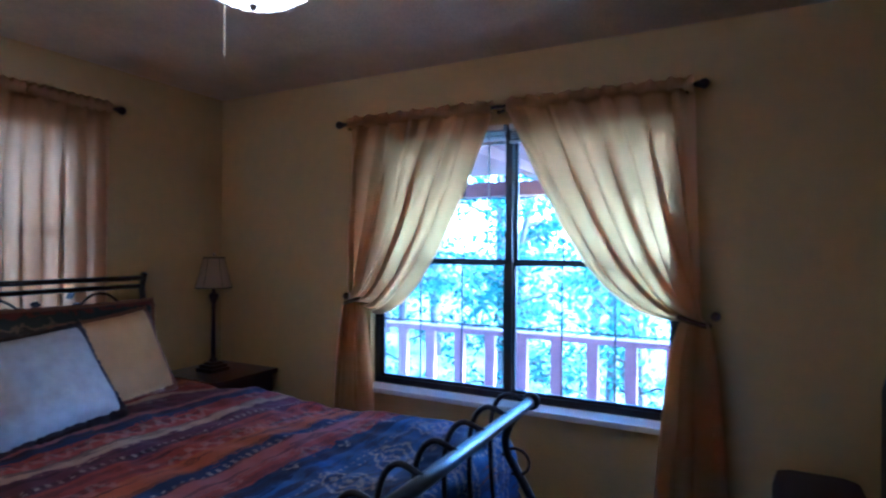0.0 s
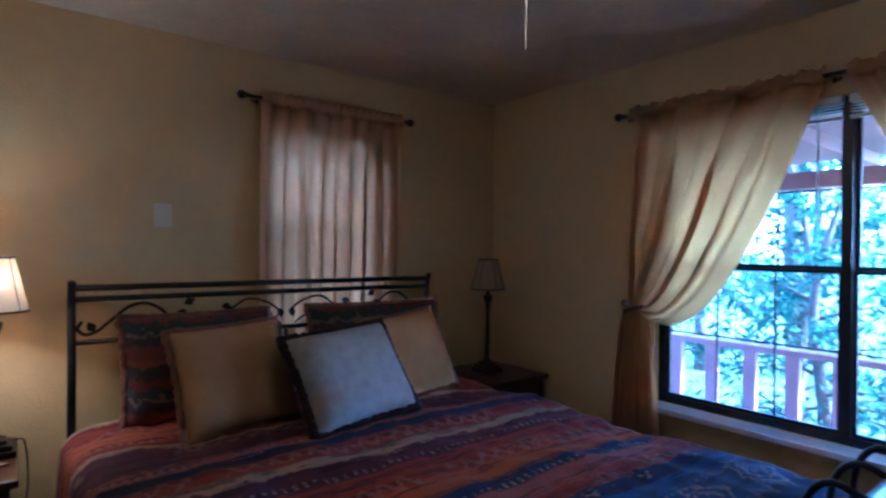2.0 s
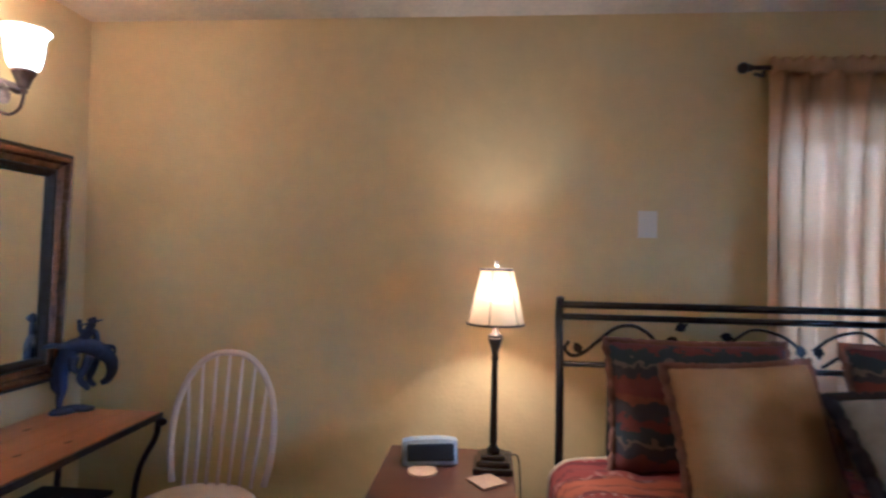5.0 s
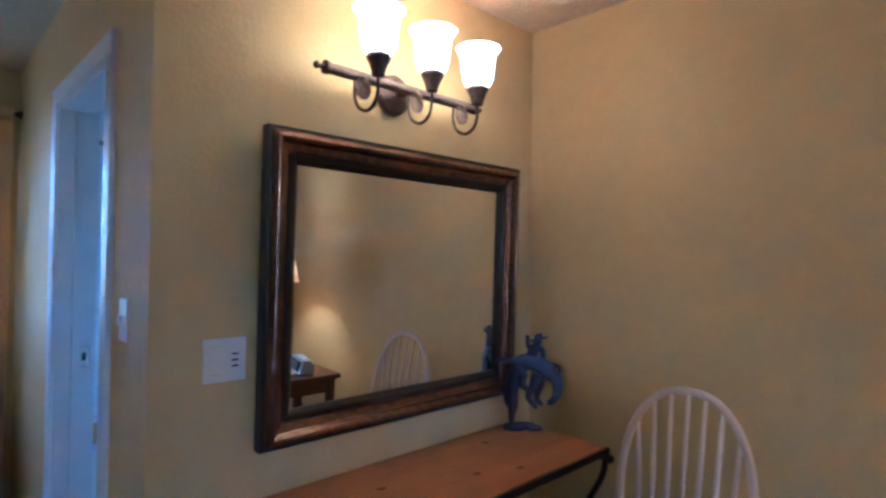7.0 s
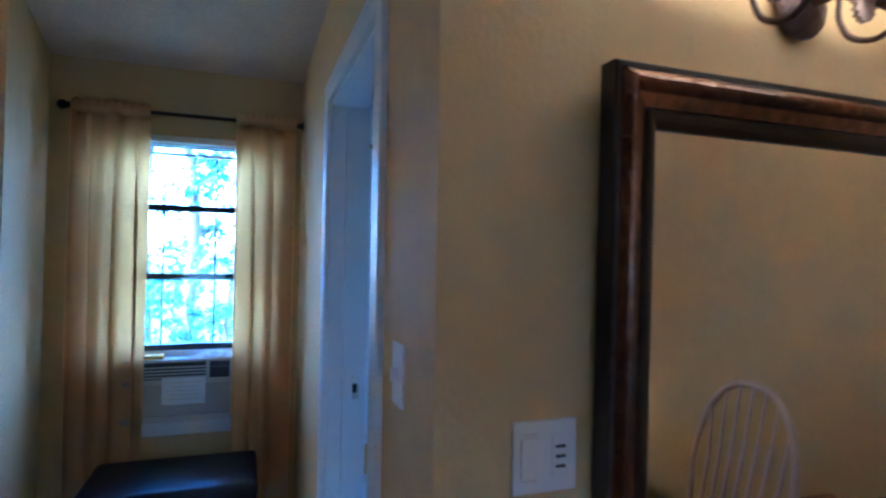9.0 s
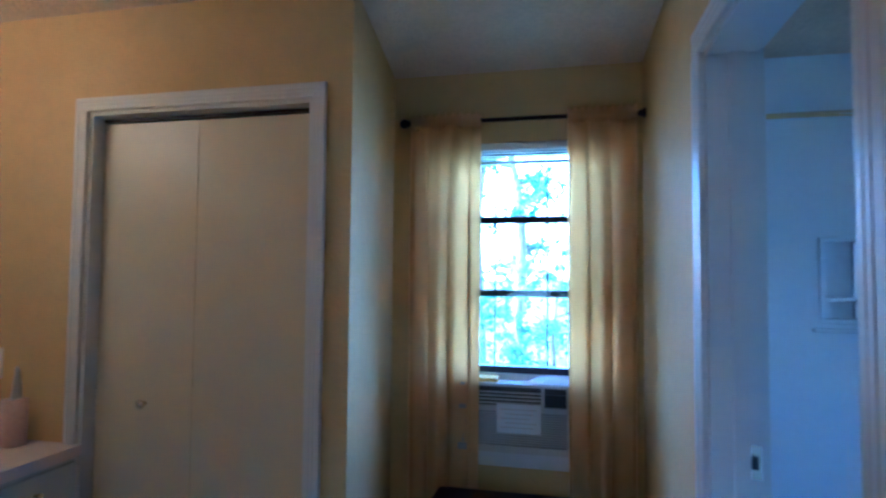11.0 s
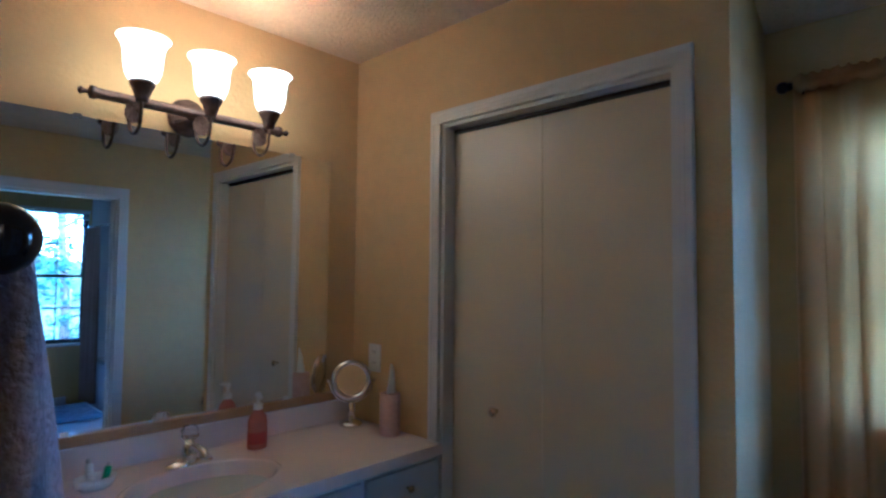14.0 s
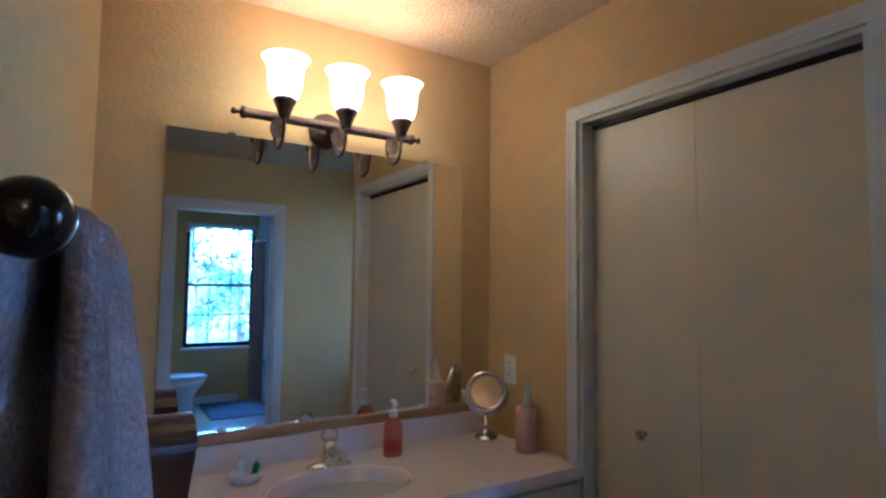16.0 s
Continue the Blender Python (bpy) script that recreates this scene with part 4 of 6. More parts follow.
table_lamp((1.797, -0.29, 0.68), SHADE, "bronze column table lamp with a lit cream shade", (1.195, 1.395))
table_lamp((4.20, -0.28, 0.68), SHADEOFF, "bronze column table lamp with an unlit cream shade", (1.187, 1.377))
bulb("table_lamp_bulb", (1.797, -0.29, 1.31), 0.34, 0.035, (1.0, 0.74, 0.41))
cord = thing("lamp_cord", (1.86, -0.2, 0.69), "dark lamp cord drooping off the nightstand", "cord")
part("cord", tube(smooth_path([(1.82, -0.24, 0.69), (1.865, -0.2, 0.70), (1.895, -0.17, 0.67), (1.905, -0.14, 0.5), (1.89, -0.05, 0.35), (1.88, -0.015, 0.32)], 6), 0.003), DARKP, cord)

clock = thing("alarm_clock", (1.565, -0.26, 0.68), "silver alarm clock radio with a dark face on the nightstand", "clock")
cm = Matrix.Translation((1.565, -0.26, 0.68)) @ pose(0, 0, 0, 0, 0, 12)
bm = bmesh.new()
prof = [(-0.05, 0.0), (0.05, 0.0), (0.05, 0.055), (0.02, 0.085), (-0.025, 0.085)]
cols = []
for k in range(9):
    u = k / 8 * 2 - 1
    sc = 1 - 0.14 * u ** 4
    cols.append([bm.verts.new(cm @ Vector((u * 0.1, y * sc, 0.006 + z * (1 - 0.1 * u ** 4)))) for y, z in prof])
for a, b in zip(cols, cols[1:]):
    for i in range(5):
        bm.faces.new((a[i], a[(i + 1) % 5], b[(i + 1) % 5], b[i]))
bm.faces.new(cols[0])
bm.faces.new(cols[-1][::-1])
part("case", bm, mat("silver_plastic", (0.36, 0.38, 0.44), 0.32, 0.35), clock)
bm = boxes((-0.086, -0.010, -0.030, 0.086, 0.004, 0.030), bevel=0.006)
bm.transform(cm @ Matrix.Translation((0, -0.042, 0.05)) @ pose(0, 0, 0, -16, 0, 0))
part("display", bm, DARKP, clock, "dark display window")
for x in (-0.05, 0.0, 0.05):
    bm = boxes((x - 0.011, -0.006, 0.089, x + 0.011, 0.006, 0.094), bevel=0.002)
    bm.transform(cm)
    part("button", bm, GREYP, clock)
for x in (-0.07, 0.07):
    bm = boxes((x - 0.012, -0.03, 0, x + 0.012, 0.03, 0.007))
    bm.transform(cm)
    part("foot", bm, DARKP, clock)
CORK = mat("cork_coaster", (0.42, 0.25, 0.13), 0.8, grain=0.2, scale=120)
co = thing("coaster", (1.55, -0.36, 0.68), "round cork coaster on the nightstand", "coaster")
part("disc", lathe([(0, 0.0), (0.05, 0.0), (0.052, 0.004), (0.05, 0.008), (0, 0.008)], (1.55, -0.36, 0.68), 30), CORK, co)
co = thing("coaster", (1.775, -0.40, 0.68), "square stone coaster on the nightstand", "coaster")
bm = boxes((-0.05, -0.05, 0, 0.05, 0.05, 0.008), bevel=0.003)
bm.transform(Matrix.Translation((1.775, -0.42, 0.68)) @ pose(0, 0, 0, 0, 0, 38))
part("slab", bm, CORK, co)


# ---- wall plates ----
def plate(name, m, w, h, label, cat, bits, mt0=PLAST):
    ob = thing(name, m.translation, label, cat)
    bm = boxes((-w / 2, -0.006, -h / 2, w / 2, 0.0, h / 2), bevel=0.0025)
    bm.transform(m)
    part("cover", bm, mt0, ob)
    for n, x0, z0, x1, z1, d, mt in bits:
        bm = boxes((x0, -0.006 - d, z0, x1, -0.0055, z1), bevel=0.0008)
        bm.transform(m)
        part(n, bm, mt, ob)
    return ob


plate("cable_plate", Matrix.Translation((2.403, 0, 1.583)), 0.075, 0.108, "cream blank wall plate above the headboard", "wall plate", [("screw", -0.003, 0.035, 0.003, 0.041, 0.001, GREYP), ("screw", -0.003, -0.041, 0.003, -0.035, 0.001, GREYP)], DOORP)
mS = Matrix.Translation((0, -1.341, 1.173)) @ pose(0, 0, 0, 0, 0, 90)
slots = [("slider_mark", 0.018, -0.02 + 0.016 * k, 0.036, -0.015 + 0.016 * k, 0.0012, BRONZE) for k in range(3)]
plate("light_switch", mS, 0.116, 0.116, "white double switch plate with a slide control by the framed mirror", "switch", [("rocker", -0.045, -0.032, -0.012, 0.032, 0.004, PLAST), ("rocker_slot", -0.042, 0.036, -0.016, 0.038, 0.0008, GREYP), ("rocker_slot", -0.042, -0.038, -0.016, -0.036, 0.0008, GREYP), ("slide_panel", 0.012, -0.032, 0.044, 0.032, 0.002, PLAST)] + [(a, b, c, d, e, 0.0034, g) for a, b, c, d, e, f, g in slots])
mD = Matrix.Translation((-0.20, YP, 1.275)) @ pose(0, 0, 0, 0, 0, 0)
plate("light_switch", mD, 0.07, 0.115, "white toggle switch plate beside the bathroom door", "switch", [("toggle", -0.005, -0.012, 0.005, 0.012, 0.012, PLAST)])
mO = Matrix.Translation((XC, -3.97, 1.128)) @ pose(0, 0, 0, 0, 0, 90)
plate("power_outlet", mO, 0.075, 0.115, "white power outlet above the vanity counter", "outlet", [("socket", -0.017, 0.008, 0.017, 0.038, 0.002, PLAST), ("socket", -0.017, -0.038, 0.017, -0.008, 0.002, PLAST)] + [("slot", sx - 0.0015, sz - 0.005, sx + 0.0015, sz + 0.005, 0.0026, DARKP) for sx in (-0.006, 0.006) for sz in (0.026, -0.02)])


# ---- framed mirror over the desk ----
def framed_mirror(y0, y1, z0, z1):
    ob = thing("framed_mirror", (0, (y0 + y1) / 2, z0), "large wall mirror in a burnished bronze frame with dark edges", "mirror")
    w = 0.10

    def run(name, prof, mt, label):
        """Sweeps (inset, depth) round the rectangle, with mitred corners."""
        for k in range(4):
            bm = bmesh.new()
            rings = []
            for c in (k, (k + 1) % 4):
                ring = []
                for a, d in prof:
                    y, z = ((y0 + a, z0 + a), (y1 - a, z0 + a), (y1 - a, z1 - a), (y0 + a, z1 - a))[c]
                    ring.append(bm.verts.new((d, y, z)))
                rings.append(ring)
            m = len(prof)
            for i in range(m):
                bm.faces.new((rings[0][i], rings[0][(i + 1) % m], rings[1][(i + 1) % m], rings[1][i]))
            bm.faces.new(rings[0])
            bm.faces.new(rings[1][::-1])
            part(name, bm, mt, ob, label)

    run("outer_edge", [(0, 0.003), (0, 0.040), (0.003, 0.045), (0.010, 0.046), (0.012, 0.042), (0.012, 0.003)], FRAMED, "black outer edge")
    cove = [(0.012, 0.003), (0.012, 0.046)] + [(0.012 + 0.056 * k / 10, 0.046 + 0.014 * math.sin(math.pi * min(1, k / 6)) - 0.016 * max(0, (k - 3) / 7) ** 1.3) for k in range(1, 10)] + [(0.068, 0.030), (0.068, 0.003)]
    run("moulding", cove, FRAMEB, "burnished bronze moulding")
    run("inner_edge", [(0.068, 0.003), (0.068, 0.026), (0.073, 0.033), (0.08, 0.033), (0.088, 0.03), (0.094, 0.024), (w, 0.018), (w, 0.003)], FRAMED, "black beaded inner edge")
    part("glass", boxes((0.004, y0 + w - 0.004, z0 + w - 0.004, 0.012, y1 - w + 0.004, z1 - w + 0.004)), MIRROR, ob, "silvered mirror glass")
    # hung on a wire, so the top leans off the wall
    ob.rotation_euler = (0, radians(1.5), radians(-0.6))
    ob.location.x += 0.006
    return ob


framed_mirror(-1.255, -0.178, 0.912, 1.815)


# ---- three-light wall fixtures ----
def sconce(m, label):
    """Bar along local x, wall behind at +y, three bell glasses pointing up."""
    ob = thing("wall_light", m.translation, label, "wall light")

    def put(n, bm, mt, lb="", smooth=True):
        bm.transform(m)
        return part(n, bm, mt, ob, lb, smooth)

    side = pose(0, 0, 0, 0, 90, 0)
    prof = [(0, -0.352), (0.008, -0.350), (0.012, -0.343), (0.007, -0.335), (0.006, -0.325), (0.013, -0.322), (0.020, -0.318), (0.020, -0.305), (0.0165, -0.30)]
    prof = prof + [(r, -z) for r, z in prof[::-1]]
    put("bar", lathe(prof, segs=18, m=side), HAMMER, "hammered dark bronze bar")
    put("wall_plate", lathe([(0, 0.045), (0.03, 0.047), (0.04, 0.056), (0.058, 0.064), (0.066, 0.070), (0.068, 0.08), (0, 0.083)], segs=48, m=pose(0, 0, 0, -90, 0, 0), wave=0.012, waves=12), HAMMER, "round fluted wall plate")
    put("stem", tube([(0, 0, 0), (0, 0.084, 0)], 0.016, segs=12), HAMMER)
    for x in (-0.21, 0.0, 0.21):
        z0, yf = -0.028, -0.115
        put("cup", lathe([(0, z0 - 0.004), (0.015, z0 - 0.002), (0.019, z0 + 0.004), (0.019, z0 + 0.010), (0.023, z0 + 0.022), (0.029, z0 + 0.038), (0.034, z0 + 0.046), (0.0355, z0 + 0.050), (0.0355, z0 + 0.060), (0.032, z0 + 0.062), (0.0, z0 + 0.060)], (x, yf, 0), 40, wave=0.018, waves=20), HAMMER, "flared bronze cup")
        bell = [(0.0, 0.068), (0.034, 0.068), (0.045, 0.080), (0.053, 0.100), (0.058, 0.130), (0.060, 0.165), (0.064, 0.190), (0.075, 0.208), (0.081, 0.214), (0.077, 0.215), (0.061, 0.194), (0.056, 0.165), (0.050, 0.105), (0.040, 0.083), (0.0, 0.075)]
        put("glass_shade", lathe([(r * 0.93, z * 0.93 - 0.036) for r, z in bell], (x, yf, 0), 32), GLOBE, "lit white bell glass")
        hook = smooth_path([(x, yf, -0.028), (x, yf, -0.06), (x, yf + 0.012, -0.098), (x, yf + 0.05, -0.118), (x, -0.02, -0.10), (x, 0.0, -0.06), (x, 0.0, -0.03), (x, 0.0, -0.008)], 6)
        put("scroll", tube(hook, 0.0055), HAMMER)
        fan = bmesh.new()
        hub = fan.verts.new((x, -0.040, -0.030))
        rim = []
        for k in range(32):
            a = 2 * math.pi * k / 32
            flute = 0.004 * math.cos(k * math.pi)
            rim.append((fan.verts.new((x + 0.026 * math.cos(a), -0.046 + flute, -0.048 + 0.034 * math.sin(a))), fan.verts.new((x + 0.026 * math.cos(a), -0.040 + flute, -0.048 + 0.034 * math.sin(a)))))
        rear = fan.verts.new((x, -0.034, -0.030))
        for k in range(32):
            (f0, b0), (f1, b1) = rim[k], rim[(k + 1) % 32]
            fan.faces.new((hub, f0, f1))
            fan.faces.new((rear, b1, b0))
            fan.faces.new((f0, b0, b1, f1))
        put("shell_leaf", fan, SHELL, "pale fluted bronze shell", False)
    return ob


sconce(Matrix.Translation((0.09, -0.785, 2.0)) @ pose(0, 0, 0, 0, 0, 90), "three-light bronze wall fixture with lit bell glasses above the framed mirror")
sconce(Matrix.Translation((-0.632, -4.034, 2.025)) @ pose(0, 0, 0, 0, 0, 180), "three-light bronze wall fixture with lit bell glasses above the vanity mirror")

# ---- ceiling light ----
cl = thing("ceiling_light", (2.93, -1.93, H), "ceiling light with a scalloped white glass bowl, lit", "ceiling light")
part("canopy", lathe([(0, 0), (0.075, 0), (0.07, -0.03), (0.02, -0.045), (0.014, -0.05), (0.014, -0.13), (0.06, -0.14), (0.11, -0.16), (0.11, -0.175), (0, -0.175)], (2.93, -1.93, H), 26), BRONZE, cl, smooth=True)
part("bowl", lathe([(0.20, -0.19), (0.205, -0.185), (0.205, -0.195), (0.185, -0.238), (0.15, -0.280), (0.10, -0.312), (0.05, -0.330), (0.0, -0.335)], (2.93, -1.93, H), 108, wave=0.034, waves=18), BOWL, cl, "lit scalloped white glass bowl", True)
part("cap", lathe([(0, -0.335), (0.012, -0.335), (0.008, -0.347), (0, -0.351)], (2.93, -1.93, H), 12), BRONZE, cl)
bm = bmesh.new()
for k in range(36):
    bmesh.ops.create_icosphere(bm, subdivisions=1, radius=0.0028, matrix=Matrix.Translation((2.983, -1.757, 2.262 - k * 0.0072)))
part("pull_chain", bm, BRASS, cl, "beaded pull chain")

# ---- desk with iron legs ----
DXA, DXB, DYA, DYB, DT = 0.015, 0.443, -1.345, -0.127, 0.78
desk = thing("console_table", (0.22, -0.73, 0), "orange pine console table on black iron curved legs", "table")
for k in range(3):
    xa = DXA + (DXB - DXA) * k / 3
    part("plank", boxes((xa + 0.0004, DYA, DT - 0.024, xa + (DXB - DXA) / 3 - 0.0004, DYB, DT), bevel=0.0015), PINE, desk)
for x, y in ((0.36, -0.52), (0.30, -0.66), (0.19, -0.95), (0.40, -1.1), (0.12, -0.42)):
    part("knot", lathe([(0, 0), (0.011, 0.0), (0.0, 0.0008)], m=Matrix.Translation((x, y, DT)) @ Matrix.Diagonal((1, 1.6, 1, 1)), segs=14), KNOT, desk, "dark pine knot")
part("iron_rim", boxes((DXB + 0.0005, DYA, DT - 0.028, DXB + 0.008, DYB + 0.008, DT - 0.004), (DXA, DYB + 0.0005, DT - 0.028, DXB, DYB + 0.008, DT - 0.004), (DXA, DYA - 0.008, DT - 0.028, DXB + 0.008, DYA - 0.0005, DT - 0.004)), IRON, desk, "black iron rim")
for x, sx in ((DXB - 0.02, 1), (DXA + 0.03, -1)):
    for y, sy in ((DYB - 0.02, 1), (DYA + 0.02, -1)):
        o = 0.0 if sx < 0 else 1.0
        part("leg", tube(smooth_path([(x + 0.02 * o, y + 0.012 * sy, DT - 0.03), (x + 0.012 * o, y + 0.008 * sy, 0.68), (x - 0.035 * o, y - 0.02 * sy, 0.56), (x - 0.05 * o, y - 0.03 * sy, 0.40), (x - 0.03 * o, y - 0.01 * sy, 0.2), (x + 0.015 * o, y + 0.005 * sy, 0.05), (x + 0.03 * o, y + 0.015 * sy, 0.012)], 5), 0.012), IRON, desk, smooth=True)
        bm = bmesh.new()
        ellipsoid(bm, (x + 0.028 * o, y + 0.02 * sy, DT - 0.042), (0.022, 0.022, 0.016))
        part("leg_scroll", bm, IRON, desk, "rolled iron corner", True)
part("shelf", boxes((0.06, DYA + 0.12, 0.50, 0.35, DYB - 0.14, 0.515), bevel=0.003), IRON, desk, "dark lower shelf")


# ---- spindle-back chair ----
def chair(x, y, turn):
    m = Matrix.Translation((x, y, 0)) @ pose(0, 0, 0, 0, 0, turn)
    ob = thing("windsor_chair", (x, y, 0), "pale maple bow-back Windsor chair against the wall", "chair")

    def put(n, bm, lb=""):
        bm.transform(m)
        part(n, bm, PALEW, ob, lb, True)

    zs, zt = 0.535, 1.03
    seat = bmesh.new()
    lathe([(0, zs - 0.04), (0.17, zs - 0.04), (0.205, zs - 0.028), (0.215, zs - 0.012), (0.20, zs), (0.10, zs - 0.006), (0, zs - 0.01)], bm=seat, m=Matrix.Translation((0, -0.03, 0)) @ Matrix.Diagonal((1.02, 0.95, 1, 1)), segs=36)
    put("seat", seat, "round saddled seat")

    def bow(a):
        s, c = math.sin(a), math.cos(a)
        w = 0.215
        z = zs + (zt - zs) * (1 - (1 - max(0, s)) ** 1.4)
        return Vector((w * c * (0.86 + 0.18 * math.sin(max(0, s) * math.pi) ** 0.8), 0.15 + 0.085 * (z - zs) / (zt - zs), z))
    put("bow", tube([bow(math.pi * k / 40) for k in range(41)], 0.0125, segs=10), "steam-bent bow")
    for k in range(7):
        u = -0.135 + 0.045 * k
        xt = u * 1.22
        zz = zs + (zt - zs) * (1 - (abs(xt) / 0.232) ** 3.2) ** 0.5 - 0.004
        put("spindle", tube([(u, 0.145, zs - 0.01), ((u + xt) / 2, 0.15 + 0.045, (zs + zz) / 2), (xt, 0.15 + 0.085 * (zz - zs) / (zt - zs), zz)], [0.007, 0.0085, 0.006]))
    for sx in (-1, 1):
        for sy in (-1, 1):
            put("leg", tube([(sx * 0.13, -0.03 + sy * 0.12, zs - 0.03), (sx * 0.165, -0.03 + sy * 0.15, 0.28), (sx * 0.20, -0.03 + sy * 0.185, 0.0)], [0.014, 0.019, 0.012]))
        put("stretcher", tube([(sx * 0.165, -0.18, 0.26), (sx * 0.165, 0.12, 0.26)], [0.01, 0.01]))
    put("stretcher", tube([(-0.165, -0.03, 0.26), (0.165, -0.03, 0.26)], 0.01))
    return ob


chair(0.735, -0.36, 0)

# ---- bronze horse and rider: one plain shape ----
bm = bmesh.new()
HX, HY, HZ = 0.125, -0.19, DT


def hp(a, b, z):
    return Vector((HX + a * 0.76 - b * 0.65, HY + a * 0.65 + b * 0.76, HZ + z))


def limb(points, r0, r1):
    line = smooth_path([hp(*p) for p in points], 5)
    tube(line, [r0 + (r1 - r0) * k / (len(line) - 1) for k in range(len(line))], bm, 10)


lathe([(0, 0), (0.042, 0), (0.046, 0.010), (0.034, 0.022), (0, 0.026)], bm=bm, m=Matrix.Translation(hp(-0.045, 0, 0)), segs=20)
lathe([(0, 0), (0.030, 0), (0.034, 0.010), (0.024, 0.020), (0, 0.022)], bm=bm, m=Matrix.Translation(hp(0.035, 0.0, 0)), segs=20)
limb([(-0.05, 0, 0.012), (-0.01, 0, 0.016), (0.035, 0, 0.012)], 0.018, 0.016)
limb([(-0.055, 0, 0.018), (-0.053, 0, 0.06), (-0.048, 0, 0.10), (-0.052, 0, 0.15), (-0.042, 0, 0.20), (-0.025, 0, 0.25)], 0.009, 0.036)
limb([(-0.060, 0, 0.085), (-0.072, 0, 0.12), (-0.062, 0, 0.17), (-0.045, 0, 0.22)], 0.009, 0.026)
limb([(-0.040, 0, 0.255), (-0.070, 0, 0.272), (-0.105, 0, 0.270), (-0.118, 0, 0.262)], 0.013, 0.005)
limb([(-0.045, 0, 0.250), (0.0, 0, 0.268), (0.05, 0, 0.258), (0.09, 0, 0.230)], 0.032, 0.036)
limb([(0.07, 0, 0.245), (0.115, 0, 0.205), (0.125, 0, 0.155), (0.108, 0, 0.118), (0.085, 0, 0.108)], 0.032, 0.011)
limb([(0.10, 0, 0.255), (0.128, 0, 0.25), (0.135, 0, 0.225)], 0.012, 0.004)
limb([(0.045, -0.02, 0.225), (0.028, -0.02, 0.175), (0.012, -0.02, 0.135), (0.036, -0.02, 0.10), (0.045, -0.02, 0.088)], 0.020, 0.009)
limb([(0.065, 0.02, 0.21), (0.055, 0.02, 0.165), (0.045, 0.02, 0.125), (0.066, 0.02, 0.095)], 0.019, 0.009)
limb([(-0.01, -0.02, 0.225), (-0.012, -0.02, 0.185), (0.006, -0.02, 0.16)], 0.022, 0.010)
limb([(0.015, 0, 0.27), (0.028, 0, 0.305), (0.045, 0, 0.335)], 0.026, 0.020)
limb([(0.04, 0, 0.325), (0.062, 0, 0.315), (0.070, 0, 0.275)], 0.012, 0.012)
limb([(0.030, 0, 0.325), (0.010, 0, 0.325), (0.006, 0, 0.355), (0.004, 0, 0.372)], 0.011, 0.008)
ellipsoid(bm, hp(0.046, 0, 0.348), (0.017, 0.017, 0.019))
lathe([(0, 0.0), (0.036, 0.004), (0.038, 0.009), (0.019, 0.008), (0.015, 0.026), (0, 0.028)], bm=bm, m=Matrix.Translation(hp(0.052, 0, 0.352)) @ pose(0, 0, 0, 0, -14, 40), segs=16)
flat = Matrix.Translation((HX, HY, 0)) @ pose(0, 0, 0, 0, 0, 45)
bm.transform(flat @ Matrix.Diagonal((1.0, 0.6, 1, 1)) @ flat.inverted())
# dark bronze; the blue in its colour imitates the window's daylight on it
statue = finish("horse_statue", bm, mat("daylight_tinted_bronze", (0.016, 0.022, 0.055), 0.38, 0.4, grain=0.4, scale=60, bump=0.4), True)
tagged(statue, "dark bronze bucking horse statue on the pine console table", "statue")

# ---- dark armchair in the far corner ----
arm = thing("armchair", (4.0, -3.65, 0), "dark brown upholstered armchair in the corner", "armchair")
part("seat", boxes((3.42, -4.1, 0.12, 4.25, -3.52, 0.45), bevel=0.05), BROWNL, arm)
part("armrest", boxes((3.40, -3.52, 0.1, 4.3, -3.24, 0.63), bevel=0.06), BROWNL, arm, smooth=True)
part("armrest", boxes((3.40, -4.35, 0.1, 4.3, -4.1, 0.63), bevel=0.06), BROWNL, arm, smooth=True)
part("backrest", boxes((4.16, -4.25, 0.12, 4.42, -3.585, 1.02), bevel=0.08), BROWNL, arm, smooth=True)
for x in (3.48, 4.22):
    for y in (-3.3, -4.12):
        part("foot", lathe([(0, 0), (0.02, 0), (0.028, 0.1), (0, 0.1)], (x, y, 0), 12), DARKW, arm)

# ---- air conditioner in the alcove window ----
AY0, AY1, AZ0, AZ1, AX = -2.375, -1.845, 0.682, 0.985, XW + 0.07
ac = thing("window_air_conditioner", (XW, -2.11, WZ0), "grey beige window air conditioner with a paper note on its grille", "air conditioner")
part("case", boxes((XW - 0.2, AY0 + 0.005, AZ0, AX - 0.02, AY1 - 0.005, AZ1), bevel=0.006), GREYP, ac)
part("face_frame", boxes((AX - 0.02, AY0, AZ0, AX, AY1, AZ0 + 0.03), (AX - 0.02, AY0, AZ0 + 0.185, AX, AY1, AZ0 + 0.205), (AX - 0.02, AY0, AZ1 - 0.012, AX, AY1, AZ1), (AX - 0.02, AY0, AZ0 + 0.03, AX, AY0 + 0.02, AZ1 - 0.012), (AX - 0.02, AY1 - 0.02, AZ0 + 0.03, AX, AY1, AZ1 - 0.012), (AX - 0.02, AY1 - 0.13, AZ0 + 0.205, AX, AY1 - 0.115, AZ1 - 0.012)), GREYP, ac)
# flat black sheets stand in for the shaded hollow behind grille and louvres
part("inside_shade_sheet", boxes((AX - 0.0195, AY0 + 0.02, AZ0 + 0.03, AX - 0.016, AY1 - 0.02, AZ0 + 0.185), (AX - 0.0195, AY0 + 0.02, AZ0 + 0.205, AX - 0.016, AY1 - 0.02, AZ1 - 0.012)), DARKP, ac)
